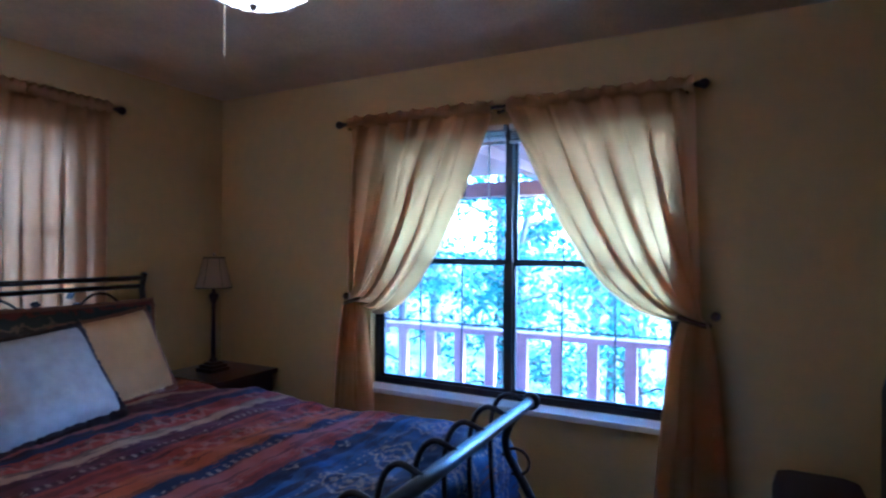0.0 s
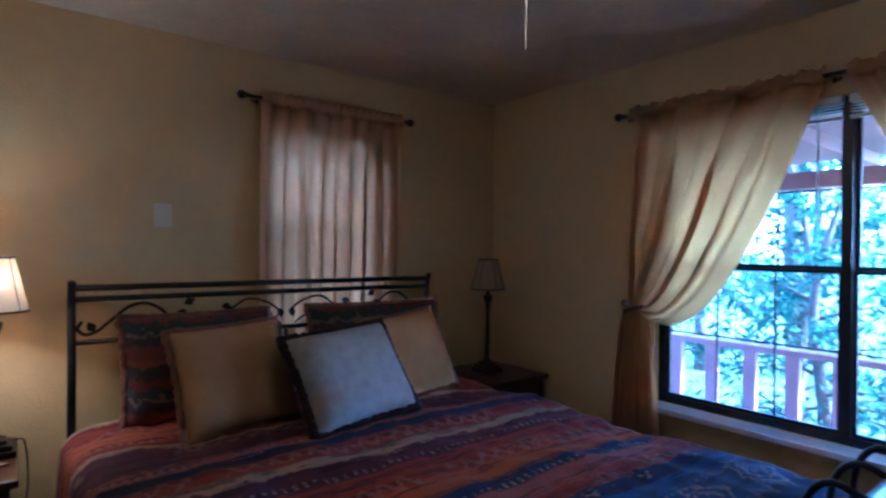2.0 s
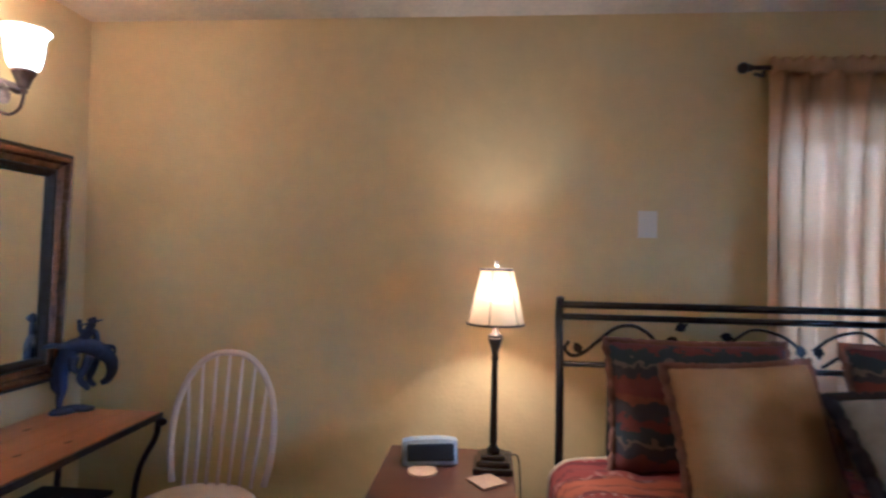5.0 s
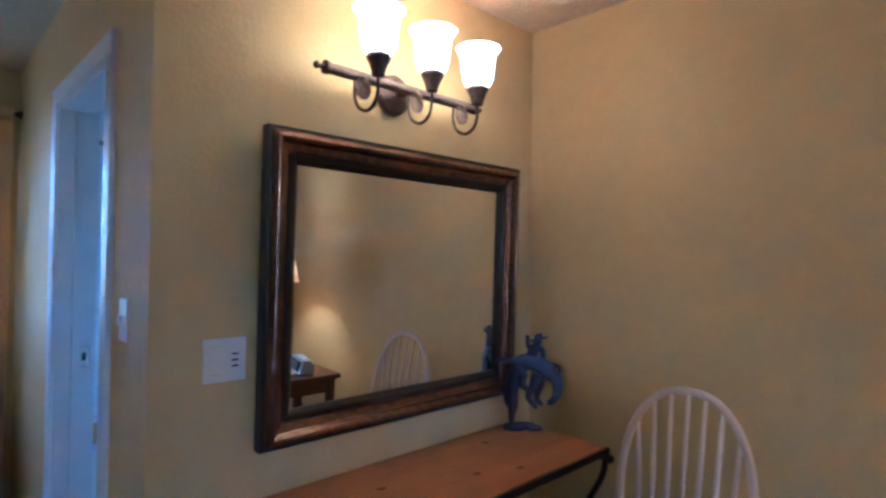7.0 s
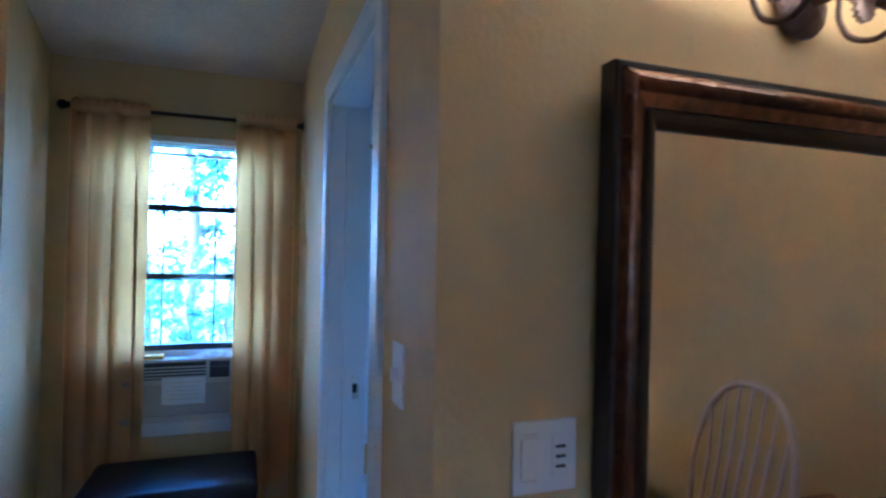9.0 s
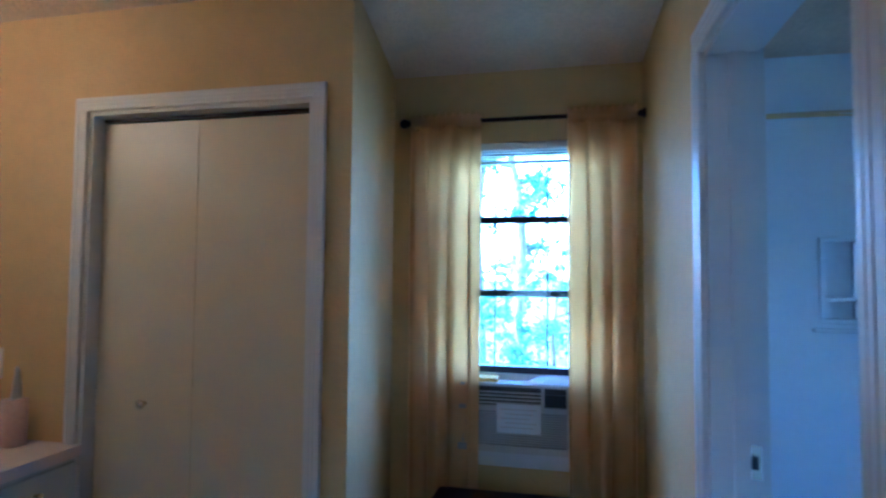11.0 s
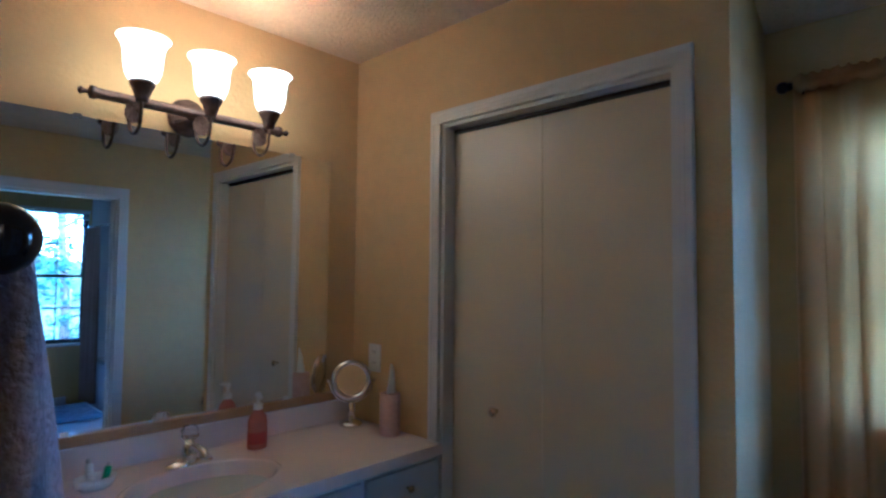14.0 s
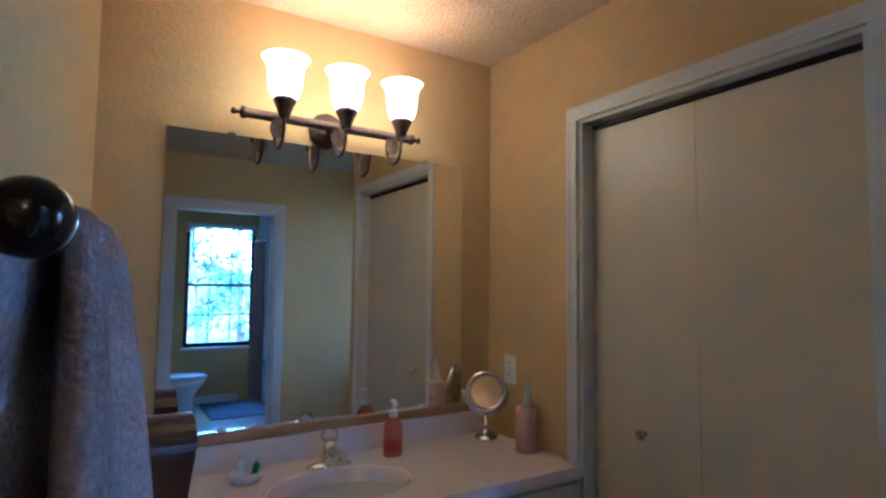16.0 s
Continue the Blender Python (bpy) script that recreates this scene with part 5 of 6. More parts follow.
for k in range(15):
    z = AZ0 + 0.036 + k * 0.0102
    part("grille_slat", boxes((AX - 0.013, AY0 + 0.02, z, AX - 0.003, AY1 - 0.02, z + 0.0055)), GREYP, ac)
for k in range(4):
    z = AZ0 + 0.214 + k * 0.016
    part("louvre", boxes((AX - 0.014, AY0 + 0.02, z, AX - 0.002, AY1 - 0.13, z + 0.005)), GREYP, ac)
part("control_panel", boxes((AX - 0.015, AY1 - 0.112, AZ0 + 0.222, AX - 0.006, AY1 - 0.024, AZ0 + 0.262)), DARKP, ac, "dark control panel")
part("side_curtain", boxes((XW - 0.04, AY1, 0.679, XW - 0.03, WY1, WZ0 + 0.38), (XW - 0.04, WY0, 0.679, XW - 0.03, AY0, WZ0 + 0.38), (XW - 0.04, AY0, AZ1 + 0.0, XW - 0.03, AY1, WZ0 + 0.385)), PLAST, ac, "white filler panel")
note = thing("paper_note", (AX, -2.07, 0.83), "white paper note taped to the air conditioner grille", "note")
part("sheet", boxes((AX + 0.0005, -2.172, 0.768, AX + 0.0015, -1.975, 0.897)), PAPER, note)
for k in range(5):
    part("text_line", boxes((AX + 0.0016, -2.155 + 0.02 * (k % 2), 0.872 - k * 0.02, AX + 0.002, -1.995 - 0.015 * (k % 3), 0.876 - k * 0.02)), GREYP, note, "grey line of writing")
bag = thing("plastic_bag", (XW + 0.06, -1.93, AZ1), "crumpled white plastic bag on the air conditioner", "bag")
bm = sheet(lambda u, v: Vector((XW - 0.05 + 0.11 * v, -2.03 + 0.2 * u, AZ1 + 0.002 + 0.035 * math.sin(math.pi * u) * math.sin(math.pi * v) * (0.6 + 0.6 * abs(noise.noise((u * 7, v * 7, 3)))) + 0.012 * abs(noise.noise((u * 15, v * 15, 1))))), 26, 20)
part("film", bm, PLAST, bag)
yel = thing("yellow_packet", (XW + 0.06, -2.22, AZ1), "small yellow packet on the air conditioner", "packet")
part("packet", boxes((XW - 0.03, -2.27, AZ1 + 0.001, XW + 0.05, -2.17, AZ1 + 0.02), bevel=0.006), mat("yellow_wrap", (0.65, 0.42, 0.04), 0.5), yel)

bench = thing("storage_bench", (-1.95, -2.08, 0), "black leather storage bench under the alcove window", "bench")
part("box", boxes((-2.17, -2.42, 0.03, -1.73, -1.74, 0.44), bevel=0.012), LEATHER, bench)
part("cushion", boxes((-2.18, -2.43, 0.441, -1.72, -1.73, 0.53), bevel=0.03), LEATHER, bench, "padded lid", True)
for x in (-2.13, -1.77):
    for y in (-2.38, -1.78):
        part("foot", lathe([(0, 0), (0.018, 0), (0.022, 0.031), (0, 0.031)], (x, y, 0), 10), DARKP, bench)

# ---- vanity ----
VX0, VX1, VF = XC + 0.004, 0.082, -3.59
van = thing("vanity_cabinet", (-0.65, -3.85, 0), "blue grey painted vanity cabinet with small brass knobs", "cabinet")
part("body", boxes((VX0, YS + 0.002, 0.09, VX1, VF - 0.02, 0.815)), CABP, van)
part("toe_kick", boxes((VX0, YS + 0.002, 0, VX1, VF - 0.08, 0.09)), DARKP, van)
part("face_frame", boxes((VX0, VF - 0.02, 0.09, VX1, VF, 0.815)), CABP, van)


def front(n, x0, x1, z0, z1, knob):
    ob = part(n, boxes((x0, VF + 0.001, z0, x1, VF + 0.018, z1), bevel=0.004), CABP, van)
    part("knob", lathe([(0, 0), (0.006, 0), (0.005, 0.01), (0.012, 0.018), (0.013, 0.024), (0.007, 0.029), (0, 0.03)], segs=16, m=pose(knob[0], VF + 0.017, knob[1], -90, 0, 0)), BRASS, ob, "small brass knob", True)


for k in range(4):
    front("drawer", -1.372, -1.035, 0.667 - 0.185 * k, 0.80 - 0.165 * k if k == 0 else 0.655 - 0.185 * (k - 1), (-1.215, 0.735 - 0.18 * k))
for x0, x1, kx in ((-1.015, -0.62, -0.66), (-0.60, -0.27, -0.56)):
    front("door", x0, x1, 0.11, 0.655, (kx, 0.6))
    part("false_front", boxes((x0, VF + 0.001, 0.667, x1, VF + 0.018, 0.80), bevel=0.004), CABP, van)
for k in range(4):
    front("drawer", -0.25, 0.065, 0.667 - 0.185 * k, 0.80 if k == 0 else 0.655 - 0.185 * (k - 1), (-0.09, 0.735 - 0.18 * k))

# counter with a moulded oval basin
SX, SY, SRX, SRY, CT = -0.60, -3.80, 0.225, 0.155, 0.855
top = thing("countertop", (-0.65, -3.85, 0.815), "cream cultured marble vanity top with moulded oval sink", "countertop")
bm = bmesh.new()
segs = 56
rect = []
x0, x1, y0, y1 = VX0 + 0.001, VX1, YS + 0.003, VF + 0.025
for k in range(segs):
    a = 2 * math.pi * k / segs
    c, s = math.cos(a), math.sin(a)
    tx = ((x1 if c > 0 else x0) - SX) / c if abs(c) > 1e-6 else 1e9
    ty = ((y1 if s > 0 else y0) - SY) / s if abs(s) > 1e-6 else 1e9
    r = min(abs(tx), abs(ty))
    rect.append((SX + c * r, SY + s * r))
for cx, cy in ((x0, y0), (x0, y1), (x1, y0), (x1, y1)):
    k = min(range(segs), key=lambda i: (rect[i][0] - cx) ** 2 + (rect[i][1] - cy) ** 2)
    rect[k] = (cx, cy)
rings = [[bm.verts.new((x, y, 0.817)) for x, y in rect], [bm.verts.new((x, y, CT)) for x, y in rect]]
for f, dz in ((1.06, 0.0), (1.02, 0.004), (0.98, 0.0), (0.93, -0.02), (0.84, -0.06), (0.65, -0.095), (0.35, -0.115), (0.08, -0.12)):
    rings.append([bm.verts.new((SX + SRX * f * math.cos(2 * math.pi * k / segs), SY + SRY * f * math.sin(2 * math.pi * k / segs), CT + dz)) for k in range(segs)])
for a, b in zip(rings, rings[1:]):
    for k in range(segs):
        bm.faces.new((a[k], a[(k + 1) % segs], b[(k + 1) % segs], b[k]))
bm.faces.new(rings[-1])
ct = part("counter", bm, MARBLE, top)
part("backsplash", boxes((VX0 + 0.001, YS + 0.003, CT + 0.0005, VX1 - 0.001, YS + 0.022, 0.945), bevel=0.004), MARBLE, top)
part("drain", lathe([(0, -0.118), (0.02, -0.118), (0.022, -0.115), (0, -0.114)], (SX, SY, CT), 18), CHROME, top, "chrome drain")

fau = thing("faucet", (-0.625, -3.99, CT), "chrome single-handle faucet with clear knob", "faucet")
part("base", lathe([(0, 0), (1.0, 0), (1.0, 0.25), (0.7, 0.55), (0.2, 0.62), (0, 0.62)], m=Matrix.Translation((-0.625, -3.985, CT)) @ Matrix.Diagonal((0.078, 0.03, 0.03, 1)), segs=28), CHROME, fau, smooth=True)
part("body", lathe([(0.026, 0.012), (0.026, 0.045), (0.02, 0.065), (0.012, 0.075), (0, 0.076)], (-0.625, -3.985, CT), 22), CHROME, fau, smooth=True)
part("spout", tube(smooth_path([(-0.625, -3.98, CT + 0.04), (-0.625, -3.94, CT + 0.065), (-0.625, -3.88, CT + 0.062), (-0.625, -3.865, CT + 0.045)], 5), 0.0135, segs=12), CHROME, fau, smooth=True)
part("handle", lathe([(0, 0.075), (0.020, 0.078), (0.030, 0.092), (0.030, 0.110), (0.020, 0.124), (0, 0.127)], (-0.625, -3.985, CT), 10), glass_mat("clear_acrylic", (0.95, 0.93, 0.9), 0.22), fau, "clear acrylic knob")

vm = thing("vanity_mirror", (-0.667, YS, 0.98), "large frameless vanity mirror above the backsplash", "mirror")
part("glass", boxes((-1.236, YS + 0.004, 0.982, -0.102, YS + 0.009, 1.965)), MIRROR, vm)
part("backing", boxes((-1.236, YS + 0.0005, 0.982, -0.102, YS + 0.0035, 1.965)), GREYP, vm)
for x in (-1.05, -0.3):
    part("clip", boxes((x - 0.012, YS + 0.0095, 0.975, x + 0.012, YS + 0.012, 0.995), bevel=0.001), PLAST, vm, "clear plastic mirror clip")
    part("clip", boxes((x - 0.012, YS + 0.0095, 1.955, x + 0.012, YS + 0.012, 1.972), bevel=0.001), CHROME, vm)
led = thing("mirror_ledge", (-0.667, YS, 0.95), "gold tan wooden strip under the vanity mirror", "trim strip")
part("strip", boxes((-1.28, YS + 0.0005, 0.9465, 0.07, YS + 0.02, 0.981), bevel=0.004), mat("gold_oak", (0.40, 0.24, 0.09), 0.45, color2=(0.28, 0.16, 0.06), scale=20, stretch=(1, 8, 8)), led)

# things on the counter
pump = thing("soap_dispenser", (-0.865, -3.99, CT), "clear pump bottle of coral hand soap on the counter", "soap bottle")
soapm = glass_mat("coral_soap", (0.95, 0.36, 0.24), 0.25)
soapm.node_tree.nodes["Principled BSDF"].inputs["Transmission Weight"].default_value = 0.55
part("bottle", lathe([(0, 0), (0.033, 0), (0.036, 0.006), (0.036, 0.09), (0.032, 0.112), (0.016, 0.132), (0.014, 0.14), (0, 0.14)], m=Matrix.Translation((-0.865, -3.99, CT + 0.001)) @ Matrix.Diagonal((1, 0.75, 1, 1)), segs=26), soapm, pump, "coral soap bottle", True)
part("label", lathe([(0.0364, 0.02), (0.0366, 0.02), (0.0366, 0.06), (0.0364, 0.06)], m=Matrix.Translation((-0.865, -3.99, CT + 0.001)) @ Matrix.Diagonal((1, 0.75, 1, 1)), segs=26), mat("dark_red_label", (0.35, 0.04, 0.03), 0.5), pump, "dark red label")
part("collar", lathe([(0, 0.138), (0.016, 0.138), (0.016, 0.158), (0.006, 0.162), (0.005, 0.185), (0, 0.186)], (-0.865, -3.99, CT), 18), PLAST, pump)
part("nozzle", tube([(-0.865, -3.995, CT + 0.188), (-0.865, -3.985, CT + 0.192), (-0.855, -3.945, CT + 0.186)], [0.011, 0.009, 0.005]), PLAST, pump)

mag = thing("makeup_mirror", (-1.283, -4.0, CT), "round chrome makeup mirror on a stand", "mirror")
mx, my = -1.283, -3.995
part("base", lathe([(0, 0), (0.046, 0), (0.046, 0.012), (0.04, 0.02), (0.012, 0.026), (0, 0.026)], (mx, my, CT), 30), CHROME, mag, smooth=True)
part("post", tube([(mx, my, CT + 0.02), (mx, my, CT + 0.10)], 0.011, segs=14), CHROME, mag, smooth=True)
face = Matrix.Translation((mx, my, 1.043)) @ pose(0, 0, 0, 0, 0, 144) @ pose(0, 0, 0, 84, 0, 0)
part("yoke", tube([Matrix.Translation((mx, my, 1.043)) @ pose(0, 0, 0, 0, 0, 144) @ Vector((0.09 * math.cos(a), 0, 0.09 * math.sin(a))) for a in (math.pi * (1 + k / 20) for k in range(21))], 0.004), CHROME, mag, smooth=True)
part("ring", lathe([(0.062, -0.006), (0.068, -0.012), (0.080, -0.009), (0.084, 0.0), (0.080, 0.009), (0.068, 0.012), (0.062, 0.006)], m=face, segs=36), CHROME, mag, smooth=True)
part("glass", lathe([(0, -0.005), (0.067, -0.005), (0.067, 0.005), (0, 0.005)], m=face, segs=36), MIRROR, mag)
for s in (-1, 1):
    part("pivot", ellipsoid(bmesh.new(), Matrix.Translation((mx, my, 1.043)) @ pose(0, 0, 0, 0, 0, 144) @ Vector((s * 0.093, 0, 0)), (0.008, 0.008, 0.008)), CHROME, mag, smooth=True)

tis = thing("tissue_cylinder", (-1.318, -3.79, CT), "pink white tissue tube with a tissue sticking out", "tissue box")
part("tube", lathe([(0, 0), (0.038, 0), (0.04, 0.004), (0.04, 0.158), (0.037, 0.162), (0.014, 0.162), (0.012, 0.156), (0, 0.156)], (-1.318, -3.79, CT), 30), mat("pink_patterned_card", (0.60, 0.42, 0.37), 0.6, color2=(0.50, 0.32, 0.28), scale=90), tis, smooth=True)
bm = sheet(lambda u, v: Vector((-1.318 + 0.018 * math.cos(u * 6.3) * (1 - 0.55 * v) * (1 + 0.4 * math.sin(u * 19)), -3.79 + 0.016 * math.sin(u * 6.3) * (1 - 0.6 * v) + 0.008 * v, CT + 0.158 + v * (0.07 + 0.05 * (0.5 + 0.5 * math.sin(u * 6.3 + 1))))), 30, 8)
part("tissue", bm, PAPER, tis, "white tissue")

dish = thing("soap_dish", (-0.35, -3.965, CT), "white oval dish holding small toiletries", "dish")
part("bowl", lathe([(0, 0), (0.7, 0), (0.95, 0.5), (1.0, 1.0), (0.94, 1.0), (0.88, 0.55), (0.6, 0.25), (0, 0.2)], m=Matrix.Translation((-0.35, -3.965, CT)) @ Matrix.Diagonal((0.055, 0.04, 0.034, 1)), segs=28), PORC, dish, smooth=True)
for nm, x, y, r, h, mt, lb, a in (("travel_bottle", -0.34, -3.972, 0.011, 0.075, PLAST, "small white travel bottle in the dish", 4), ("travel_bottle", -0.372, -3.96, 0.010, 0.06, mat("green_bottle", (0.03, 0.30, 0.08), 0.3), "small green travel bottle in the dish", -14)):
    o = thing(nm, (x, y, CT + 0.008), lb, "bottle")
    mm = Matrix.Translation((x, y, CT + 0.009)) @ pose(0, 0, 0, 5, a, 0)
    part("flask", lathe([(0, 0), (r, 0), (r, h * 0.78), (r * 0.6, h * 0.84), (0, h * 0.84)], m=mm, segs=16), mt, o, smooth=True)
    part("cap", lathe([(0, h * 0.84), (r * 0.65, h * 0.84), (r * 0.65, h), (0, h)], m=mm, segs=14), GREYP, o)
o = thing("soap_bar", (-0.32, -3.955, CT + 0.012), "small wrapped white soap in the dish", "soap")
part("bar", boxes((-0.338, -3.962, CT + 0.012, -0.298, -3.945, CT + 0.034), bevel=0.006), PLAST, o)

wb = thing("wooden_box", (-0.055, -3.88, CT), "dark red-brown wooden chest with curved sides on the counter", "box")
bm = bmesh.new()
lay = []
for z, w, d in ((0.0, 0.115, 0.105), (0.012, 0.122, 0.112), (0.02, 0.108, 0.098), (0.09, 0.116, 0.106), (0.15, 0.124, 0.112), (0.165, 0.124, 0.112)):
    lay.append([bm.verts.new((-0.055 + sx * w, -3.90 + sy * d, CT + 0.001 + z)) for sx, sy in ((-1, -1), (1, -1), (1, 1), (-1, 1))])
for a, b in zip(lay, lay[1:]):
    for k in range(4):
        bm.faces.new((a[k], a[(k + 1) % 4], b[(k + 1) % 4], b[k]))
bm.faces.new(lay[0][::-1])
bm.faces.new(lay[-1])
part("body", bm, REDW, wb)
bm = sheet(lambda u, v: Vector((-0.055 - 0.128 + 0.256 * u, -3.90 - 0.116 * math.cos(math.pi * v), CT + 0.168 + 0.075 * math.sin(math.pi * v))), 4, 14)
bmesh.ops.holes_fill(bm, edges=[e for e in bm.edges if e.is_boundary])
part("lid", bm, REDW, wb, "arched lid")
part("latch", boxes((-0.07, -3.786, CT + 0.13, -0.04, -3.776, CT + 0.175), bevel=0.002), BRASS, wb)

# ---- towel rail beside the vanity ----
tr = thing("towel_rail", (0.09, -2.75, 1.49), "black towel rail with large ball ends on the wall", "towel rail")
ra, rb_ = Vector((0.092, -2.487, 1.494)), Vector((0.045, -3.18, 1.494))
part("bar", tube([ra, rb_], 0.0085, segs=12), BLACKB, tr, smooth=True)
for e in (ra, rb_):
    part("ball", ellipsoid(bmesh.new(), e, (0.0198, 0.0198, 0.0198), u=28, v=18), BLACKB, tr, "gloss black ball end", True)
for k in (0.06, 0.94):
    c = ra.lerp(rb_, k)
    part("bracket", tube([c, c + Vector((0.17, 0.0, 0)) * (0.46 if k < 0.5 else 0.55)], 0.008, segs=10), BLACKB, tr)


def towel_fold(side, drop, a0, a1, fat, seed):
    """One thick hanging fold: a soft rounded slab that narrows onto the bar at its top."""
    def fn(u, v):
        a = 2 * math.pi * u
        ca, sa = math.cos(a), math.sin(a)
        q = max(0, (v - 0.05) / 0.95)
        top = min(1, v / 0.40) ** 0.7
        along = (a0 + a1) / 2 + (a1 - a0) / 2 * math.copysign(abs(ca) ** 0.5, ca)
        half = (0.006 + fat * top ** 0.5 * (0.75 + 0.25 * q))
        wave = (0.011 * math.sin(along * 23 + seed + 2 * q) + 0.005 * math.sin(along * 51 + seed)) * top
        off = side * (0.004 + (fat * 0.95 + 0.004) * top ** 0.6 + 0.010 * q) + half * math.copysign(abs(sa) ** 0.7, sa) + wave
        c = ra.lerp(rb_, along)
        return Vector((c.x - off, c.y + 0.010 * math.sin(q * 4 + seed), c.z + 0.016 * math.cos(min(1, v / 0.05) * math.pi / 2) - drop * q))
    return fn


tw = thing("bath_towel", (0.07, -2.75, 1.5), "lilac grey terry towel folded over the black rail", "towel")
for side, drop, a0, a1, fat, seed, nm in ((1, 0.72, 0.085, 0.70, 0.020, 1.0, "front_fall"), (-1, 0.66, 0.04, 0.68, 0.019, 2.6, "back_fall")):
    bm = sheet(towel_fold(side, drop, a0, a1, fat, seed), 72, 48)
    bmesh.ops.remove_doubles(bm, verts=bm.verts, dist=0.0002)
    bmesh.ops.recalc_face_normals(bm, faces=bm.faces)
    part(nm, bm, TOWELM, tw, smooth=True)


# ---- bathroom ----
tub = thing("bathtub", (-1.92, -0.2, 0), "white bathtub with a glossy moulded surround", "bathtub")
TX0, TX1, TY0, TY1 = -2.36, -1.69, YP + T + 0.001, BN - 0.001
part("apron", boxes((TX1 - 0.04, TY0, 0.0, TX1, TY1, 0.46), bevel=0.012), TUBW, tub)
part("rim", boxes((TX0, TY0, 0.46, TX0 + 0.06, TY1, 0.49), (TX1 - 0.09, TY0, 0.46, TX1 + 0.006, TY1, 0.49), (TX0 + 0.06, TY0, 0.46, TX1 - 0.09, TY0 + 0.08, 0.49), (TX0 + 0.06, TY1 - 0.08, 0.46, TX1 - 0.09, TY1, 0.49)), TUBW, tub)
part("basin", boxes((TX0 + 0.05, TY0 + 0.07, 0.05, TX1 - 0.08, TY1 - 0.07, 0.08)), TUBW, tub)
for bx in ((TX0, TY0, 0.49, TX0 + 0.02, -0.795, H - 0.002), (TX0, -0.670, 0.49, TX0 + 0.02, TY1, H - 0.002), (TX0, -0.795, 0.49, TX0 + 0.02, -0.670, 1.30), (TX0, -0.795, 1.63, TX0 + 0.02, -0.670, H - 0.002), (TX0 + 0.02, TY0, 0.49, TX1, TY0 + 0.012, H - 0.002), (TX0 + 0.02, TY1 - 0.012, 0.49, TX1, TY1, H - 0.002)):
    part("surround_panel", boxes(bx), TUBW, tub)
bm = boxes((TX0 - 0.03, -0.810, 1.28, TX0 - 0.02, -0.655, 1.65), (TX0 + 0.0205, -0.845, 1.245, TX0 + 0.05, -0.620, 1.262), (TX0 - 0.02, -0.810, 1.28, TX0 + 0.03, -0.655, 1.302), (TX0 - 0.02, -0.792, 1.375, TX0 + 0.018, -0.673, 1.392), (TX0 - 0.02, -0.815, 1.302, TX0 + 0.028, -0.792, 1.65), (TX0 - 0.02, -0.673, 1.302, TX0 + 0.028, -0.650, 1.65), (TX0 - 0.02, -0.792, 1.628, TX0 + 0.028, -0.673, 1.65), bevel=0.005)
part("soap_niche", bm, TUBW, tub, "moulded soap niche")
part("shelf", boxes((TX0 + 0.02, -0.6, 1.78, TX0 + 0.08, TY1 - 0.012, 1.80), bevel=0.006), TUBW, tub)

rodt = thing("shower_rod", (-1.67, -0.1, 2.0), "chrome shower curtain rod", "rod")
part("rod", tube([(-1.67, TY0, 2.0), (-1.67, TY1, 2.0)], 0.0125, segs=14), CHROME, rodt, smooth=True)
for y, s in ((TY0 + 0.004, 1), (TY1 - 0.004, -1)):
    part("flange", lathe([(0, -0.004), (0.028, -0.004), (0.024, 0.008), (0, 0.008)], m=pose(-1.67, y, 2.0, -90 * s, 0, 0), segs=18), CHROME, rodt)
curtain("shower_curtain", hanging((-1.66, 0.86, 0), (-1.63, 1.24, 0), 0.06, 1.985, (1, 0, 0), 6, 11, amp=0.04), 80, 24, SHOWERC, "tan shower curtain bunched at the end of the rod")

toi = thing("toilet", (-0.5, 0.82, 0), "white porcelain toilet with the lid down", "toilet")
tm = Matrix.Translation((-0.62, 0.82, 0))
part("bowl", lathe([(0, 0), (0.62, 0), (0.58, 0.06), (0.48, 0.16), (0.62, 0.24), (0.92, 0.34), (1.0, 0.385), (0.9, 0.395), (0, 0.395)], m=tm @ Matrix.Diagonal((0.27, 0.18, 1, 1)), segs=30), PORC, toi, smooth=True)
part("seat", lathe([(0, 0.396), (1.02, 0.396), (1.05, 0.405), (1.02, 0.418), (0, 0.42)], m=tm @ Matrix.Diagonal((0.27, 0.18, 1, 1)), segs=30), PORC, toi, smooth=True)
part("lid", lathe([(0, 0.421), (1.0, 0.421), (1.02, 0.43), (0.9, 0.438), (0, 0.442)], m=tm @ Matrix.Diagonal((0.265, 0.178, 1, 1)), segs=30), PORC, toi, smooth=True)
part("pedestal", boxes((-0.62, 0.74, 0, -0.16, 0.90, 0.36), bevel=0.04), PORC, toi, smooth=True)
part("tank", boxes((-0.36, 0.60, 0.36, -0.125, 1.04, 0.74), bevel=0.02), PORC, toi)
part("tank_lid", boxes((-0.375, 0.59, 0.74, -0.125, 1.05, 0.77), bevel=0.01), PORC, toi)
part("handle", tube([(-0.365, 0.66, 0.68), (-0.385, 0.66, 0.68), (-0.385, 0.73, 0.67)], 0.006), CHROME, toi)
toi.location.x -= 0.15

rug = thing("bath_rug", (-1.05, 0.6, 0), "pale bath mat with a dark blue pattern on the floor", "rug")
bm = sheet(lambda u, v: Vector((-1.45 + 0.62 * u, 0.35 + 0.85 * v, 0.010 + 0.003 * noise.noise((u * 9, v * 9, 0)))), 20, 24)
r = part("mat", bm, RUG, rug)
s = r.modifiers.new("thickness", "SOLIDIFY")
s.thickness = 0.008
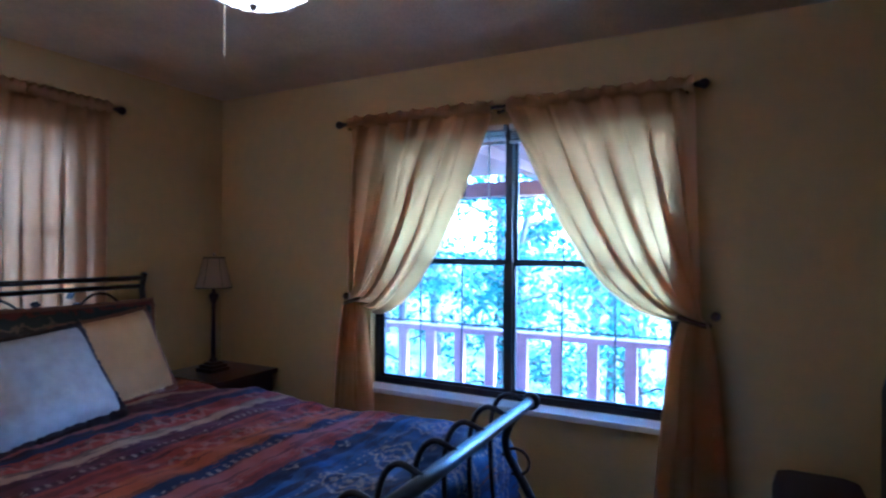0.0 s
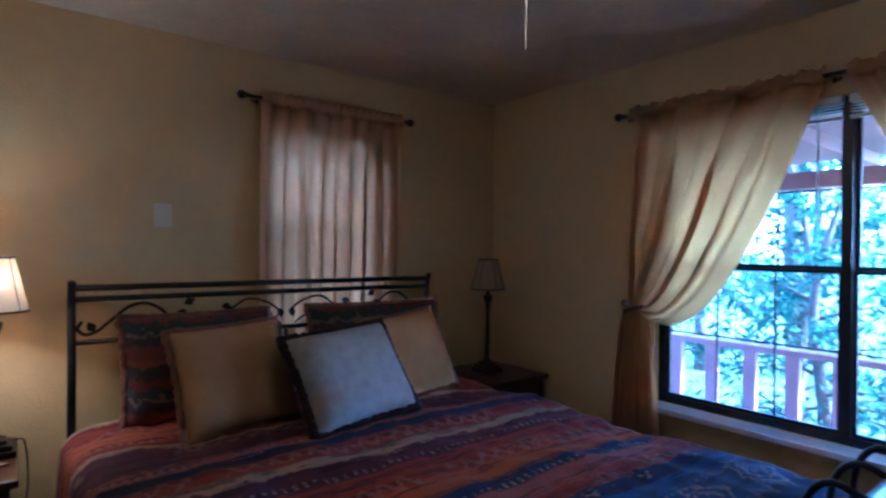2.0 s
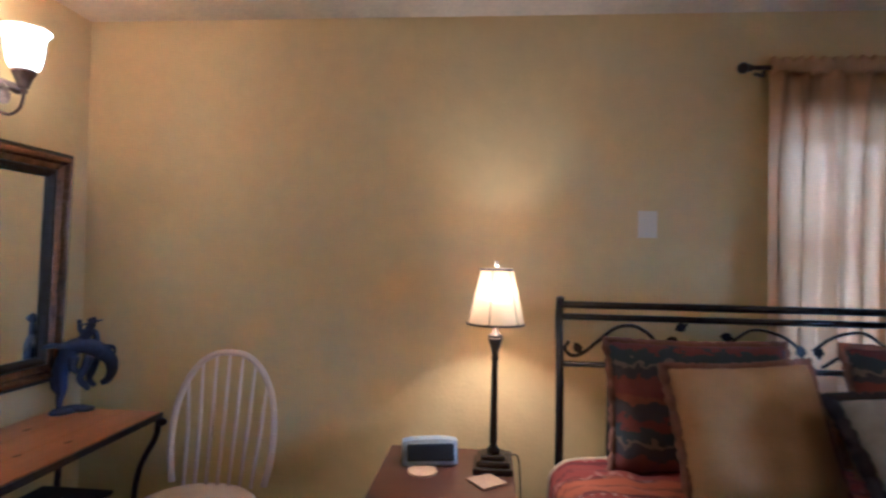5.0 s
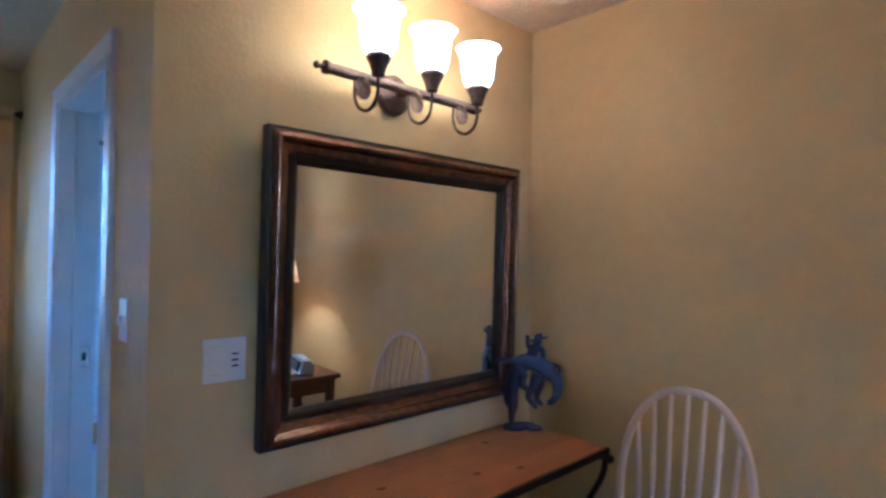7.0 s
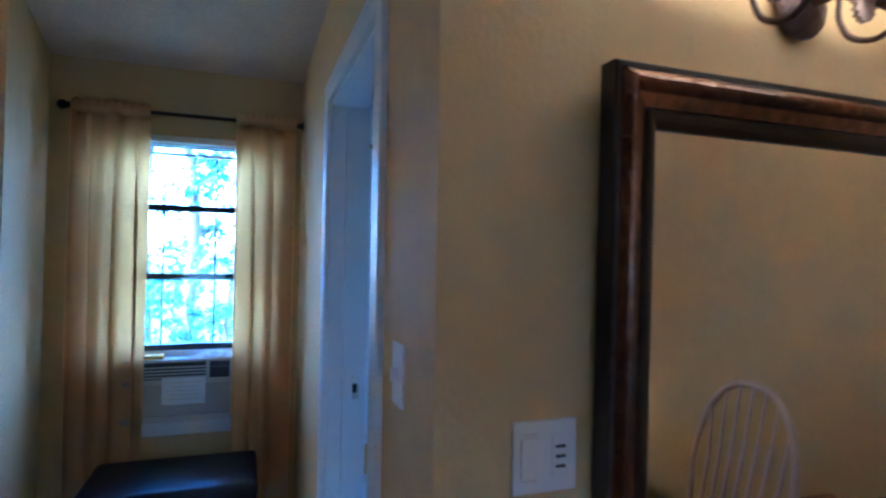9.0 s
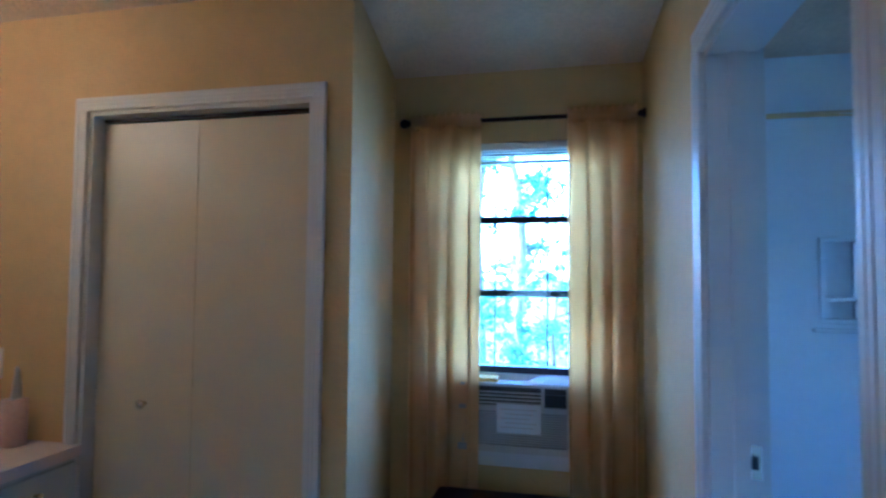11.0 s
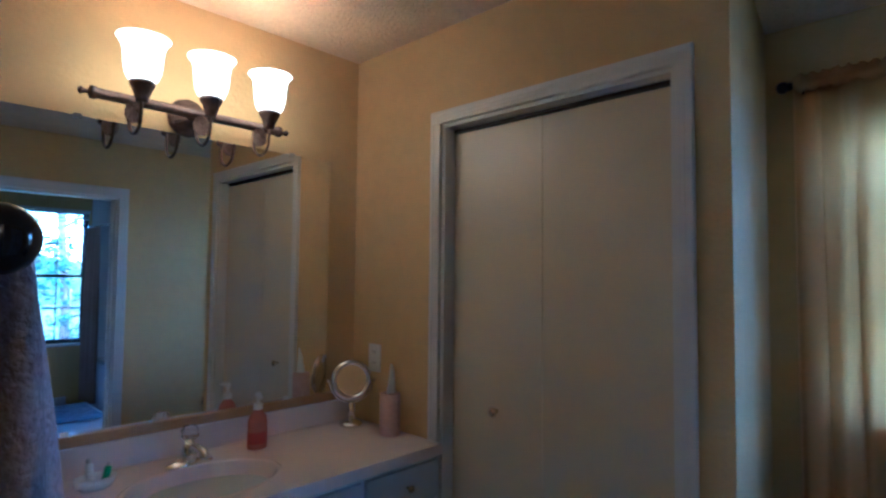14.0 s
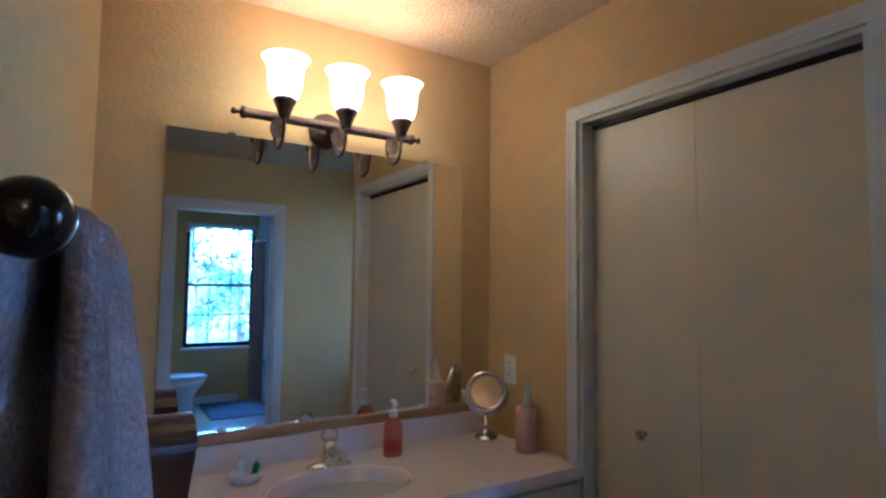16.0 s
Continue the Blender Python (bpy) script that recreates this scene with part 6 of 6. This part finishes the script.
for k in range(5):
    part("stripe", boxes((-1.40 + k * 0.12, 0.40, 0.0125, -1.375 + k * 0.12, 1.14, 0.0150)), mat("navy_band", (0.05, 0.07, 0.16), 0.9), rug, "dark blue band")

rug.location.x -= 0.2

# ---- outside ----
setting("ground", boxes((-300, -300, -1.4, 300, 300, -1.2)), GROUNDM)
setting("house_wall_outside", boxes((XE + T + 0.002, YB, -1.2, XE + T + 0.02, EY0 - 0.05, 2.6), (XE + T + 0.002, EY1 + 0.05, -1.2, XE + T + 0.02, 0.1, 2.6)), SIDING)
porch = thing("porch", (5.6, -1.5, -0.2), "rose-stained timber porch with a railing and roof beam", "porch", kind="structure")
for k in range(13):
    part("deck_board", boxes((XE + T + 0.03 + k * 0.142, -6.5, -0.24, XE + T + 0.165 + k * 0.142, 3.2, -0.2)), DECKW, porch)
part("rail", boxes((6.33, -6.5, 0.68, 6.47, 3.2, 0.725), bevel=0.006), DECKW, porch)
part("rail", boxes((6.37, -6.5, -0.08, 6.43, 3.2, 0.0)), DECKW, porch)
bal = None
k = 0
y = -6.3
while y < 3.1:
    if bal is None:
        bal = part("baluster", boxes((6.375, -0.045, 0.0, 6.425, 0.045, 0.68)), DECKW, porch)
        bal.location.y = y
    else:
        o = new("baluster", bal.data)
        o.parent, o.matrix_parent_inverse, o.location = porch, bal.matrix_parent_inverse, (0, y, 0)
    y += 0.30
part("beam", boxes((6.33, -6.5, 1.90, 6.47, 3.2, 2.02)), DECKW, porch)
part("roof", boxes((XE + T + 0.03, -6.5, 2.16, 6.9, 3.2, 2.22)), PORCHC, porch)
for k in range(9):
    part("rafter", boxes((XE + T + 0.03, -6.0 + k * 1.1, 2.08, 6.8, -5.9 + k * 1.1, 2.16)), PORCHC, porch)
for yy in (-5.6, 2.4):
    part("post", boxes((6.34, yy - 0.06, -1.2, 6.46, yy + 0.06, 1.9)), DECKW, porch)


def tree(seed, height, spread, leaves, base_z):
    """A tapered trunk with limbs and a crown of small leaf sprays."""
    rnd = random.Random(seed)
    ob = thing("tree", (0, 0, 0), "leafy forest tree standing outside in daylight", "tree", "trees round the house")
    trunk = bmesh.new()
    line = [Vector((0.25 * math.sin(k * 0.9 + seed) * k / 6, 0.2 * math.cos(k * 0.7 + seed) * k / 6, base_z + height * k / 8)) for k in range(9)]
    tube(line, [0.16 * (1 - 0.1 * k) for k in range(9)], trunk, 9)
    tips = []
    for k in range(16):
        f = 0.12 + 0.85 * k / 16
        p = line[int(f * 8)].lerp(line[min(8, int(f * 8) + 1)], f * 8 % 1)
        a = rnd.uniform(0, 6.28)
        ln = spread * (1.1 - 0.7 * f) * rnd.uniform(0.7, 1.2)
        q = p + Vector((math.cos(a) * ln * 0.5, math.sin(a) * ln * 0.5, ln * 0.18))
        e = p + Vector((math.cos(a + 0.2) * ln, math.sin(a + 0.2) * ln, ln * rnd.uniform(0.0, 0.4)))
        tube([p, q, e], [0.045, 0.03, 0.012], trunk, 6)
        tips += [(p.lerp(q, 0.7), ln * 0.25), (q, ln * 0.35), (q.lerp(e, 0.5), ln * 0.35), (e, ln * 0.4)]
    part("trunk", trunk, BARK, ob, smooth=True)
    verts, faces = [], []
    for i in range(leaves):
        c, r = tips[rnd.randrange(len(tips))]
        o = c + Vector((rnd.gauss(0, r * 0.5), rnd.gauss(0, r * 0.5), rnd.gauss(0, r * 0.33)))
        s = rnd.uniform(0.05, 0.13)
        mm = Euler((rnd.uniform(-1, 1), rnd.uniform(-1, 1), rnd.uniform(0, 6.3))).to_matrix()
        b = len(verts)
        verts += [o + mm @ Vector(v) * s for v in ((-1, 0, 0), (0, 0.45, 0.1), (1, 0, -0.1), (0, -0.45, 0.1))]
        faces.append((b, b + 1, b + 2, b + 3))
    me = bpy.data.meshes.new("crown")
    me.from_pydata([tuple(v) for v in verts], [], faces)
    me.materials.append(LEAF)
    cr = new("crown", me)
    cr.parent = ob
    return ob


protos = [tree(11, 9.5, 2.3, 2600, -1.2), tree(23, 7.0, 2.0, 2000, -1.2), tree(37, 12.0, 2.6, 2600, -1.2)]
spots = [(11.5, 0.6, 0, 30), (12.6, -1.4, 2, 100), (14.0, 3.4, 1, 10), (15.5, -0.2, 1, 210), (16.5, 6.5, 2, 70), (13.2, 9.0, 1, 160), (18.5, 2.8, 0, 250), (12.0, 5.6, 1, 300),
         (-11.5, -2.9, 1, 20), (-14.5, -0.9, 2, 120), (-15.5, -4.2, 0, 200),
         (-2.2, 11.0, 1, 60), (-0.4, 13.5, 2, 140), (-4.5, 15.5, 0, 10), (3.4, 10.5, 0, 90)]
shrubs = [(8.4, 0.9, 0.5, 30), (8.9, -0.6, 0.55, 80), (8.2, -2.2, 0.5, 140), (9.3, -3.4, 0.5, 200), (9.6, 2.2, 0.6, 260), (10.2, 0.1, 0.62, 300), (8.6, 3.6, 0.5, 15), (9.8, -1.6, 0.6, 170),
          (-6.6, -1.5, 0.30, 20), (-6.9, -2.4, 0.32, 90), (-7.2, -3.2, 0.30, 150), (-7.8, -0.8, 0.34, 210), (-8.1, -2.0, 0.36, 280),
          (-2.6, 6.4, 0.34, 45), (-1.4, 6.9, 0.36, 130), (-0.2, 6.5, 0.34, 220)]
for i, (x, y, k, a) in enumerate(spots):
    first = next((j for j, s in enumerate(spots) if s[2] == k)) == i
    m = Matrix.Translation((x, y, 0)) @ pose(0, 0, 0, 0, 0, a)
    if first:
        protos[k].matrix_basis = m
    else:
        copy_thing(protos[k], m)
for i, (x, y, k, a) in enumerate(shrubs):
    sapling = copy_thing(protos[i % 2], Matrix.Translation((x, y, -1.2 + 1.2 * k)) @ pose(0, 0, 0, 0, 0, a) @ Matrix.Diagonal((k, k, k, 1)))
    tagged(sapling, "young leafy sapling growing near the house", "tree", "saplings near the house")
hill = sheet(lambda u, v: Vector((-60 + 150 * u, 45 + 6 * math.sin(u * 7), -1.3 + 8 * v * (0.7 + 0.3 * math.sin(u * 17)))), 60, 6)
setting("backdrop", hill, GROUNDM)
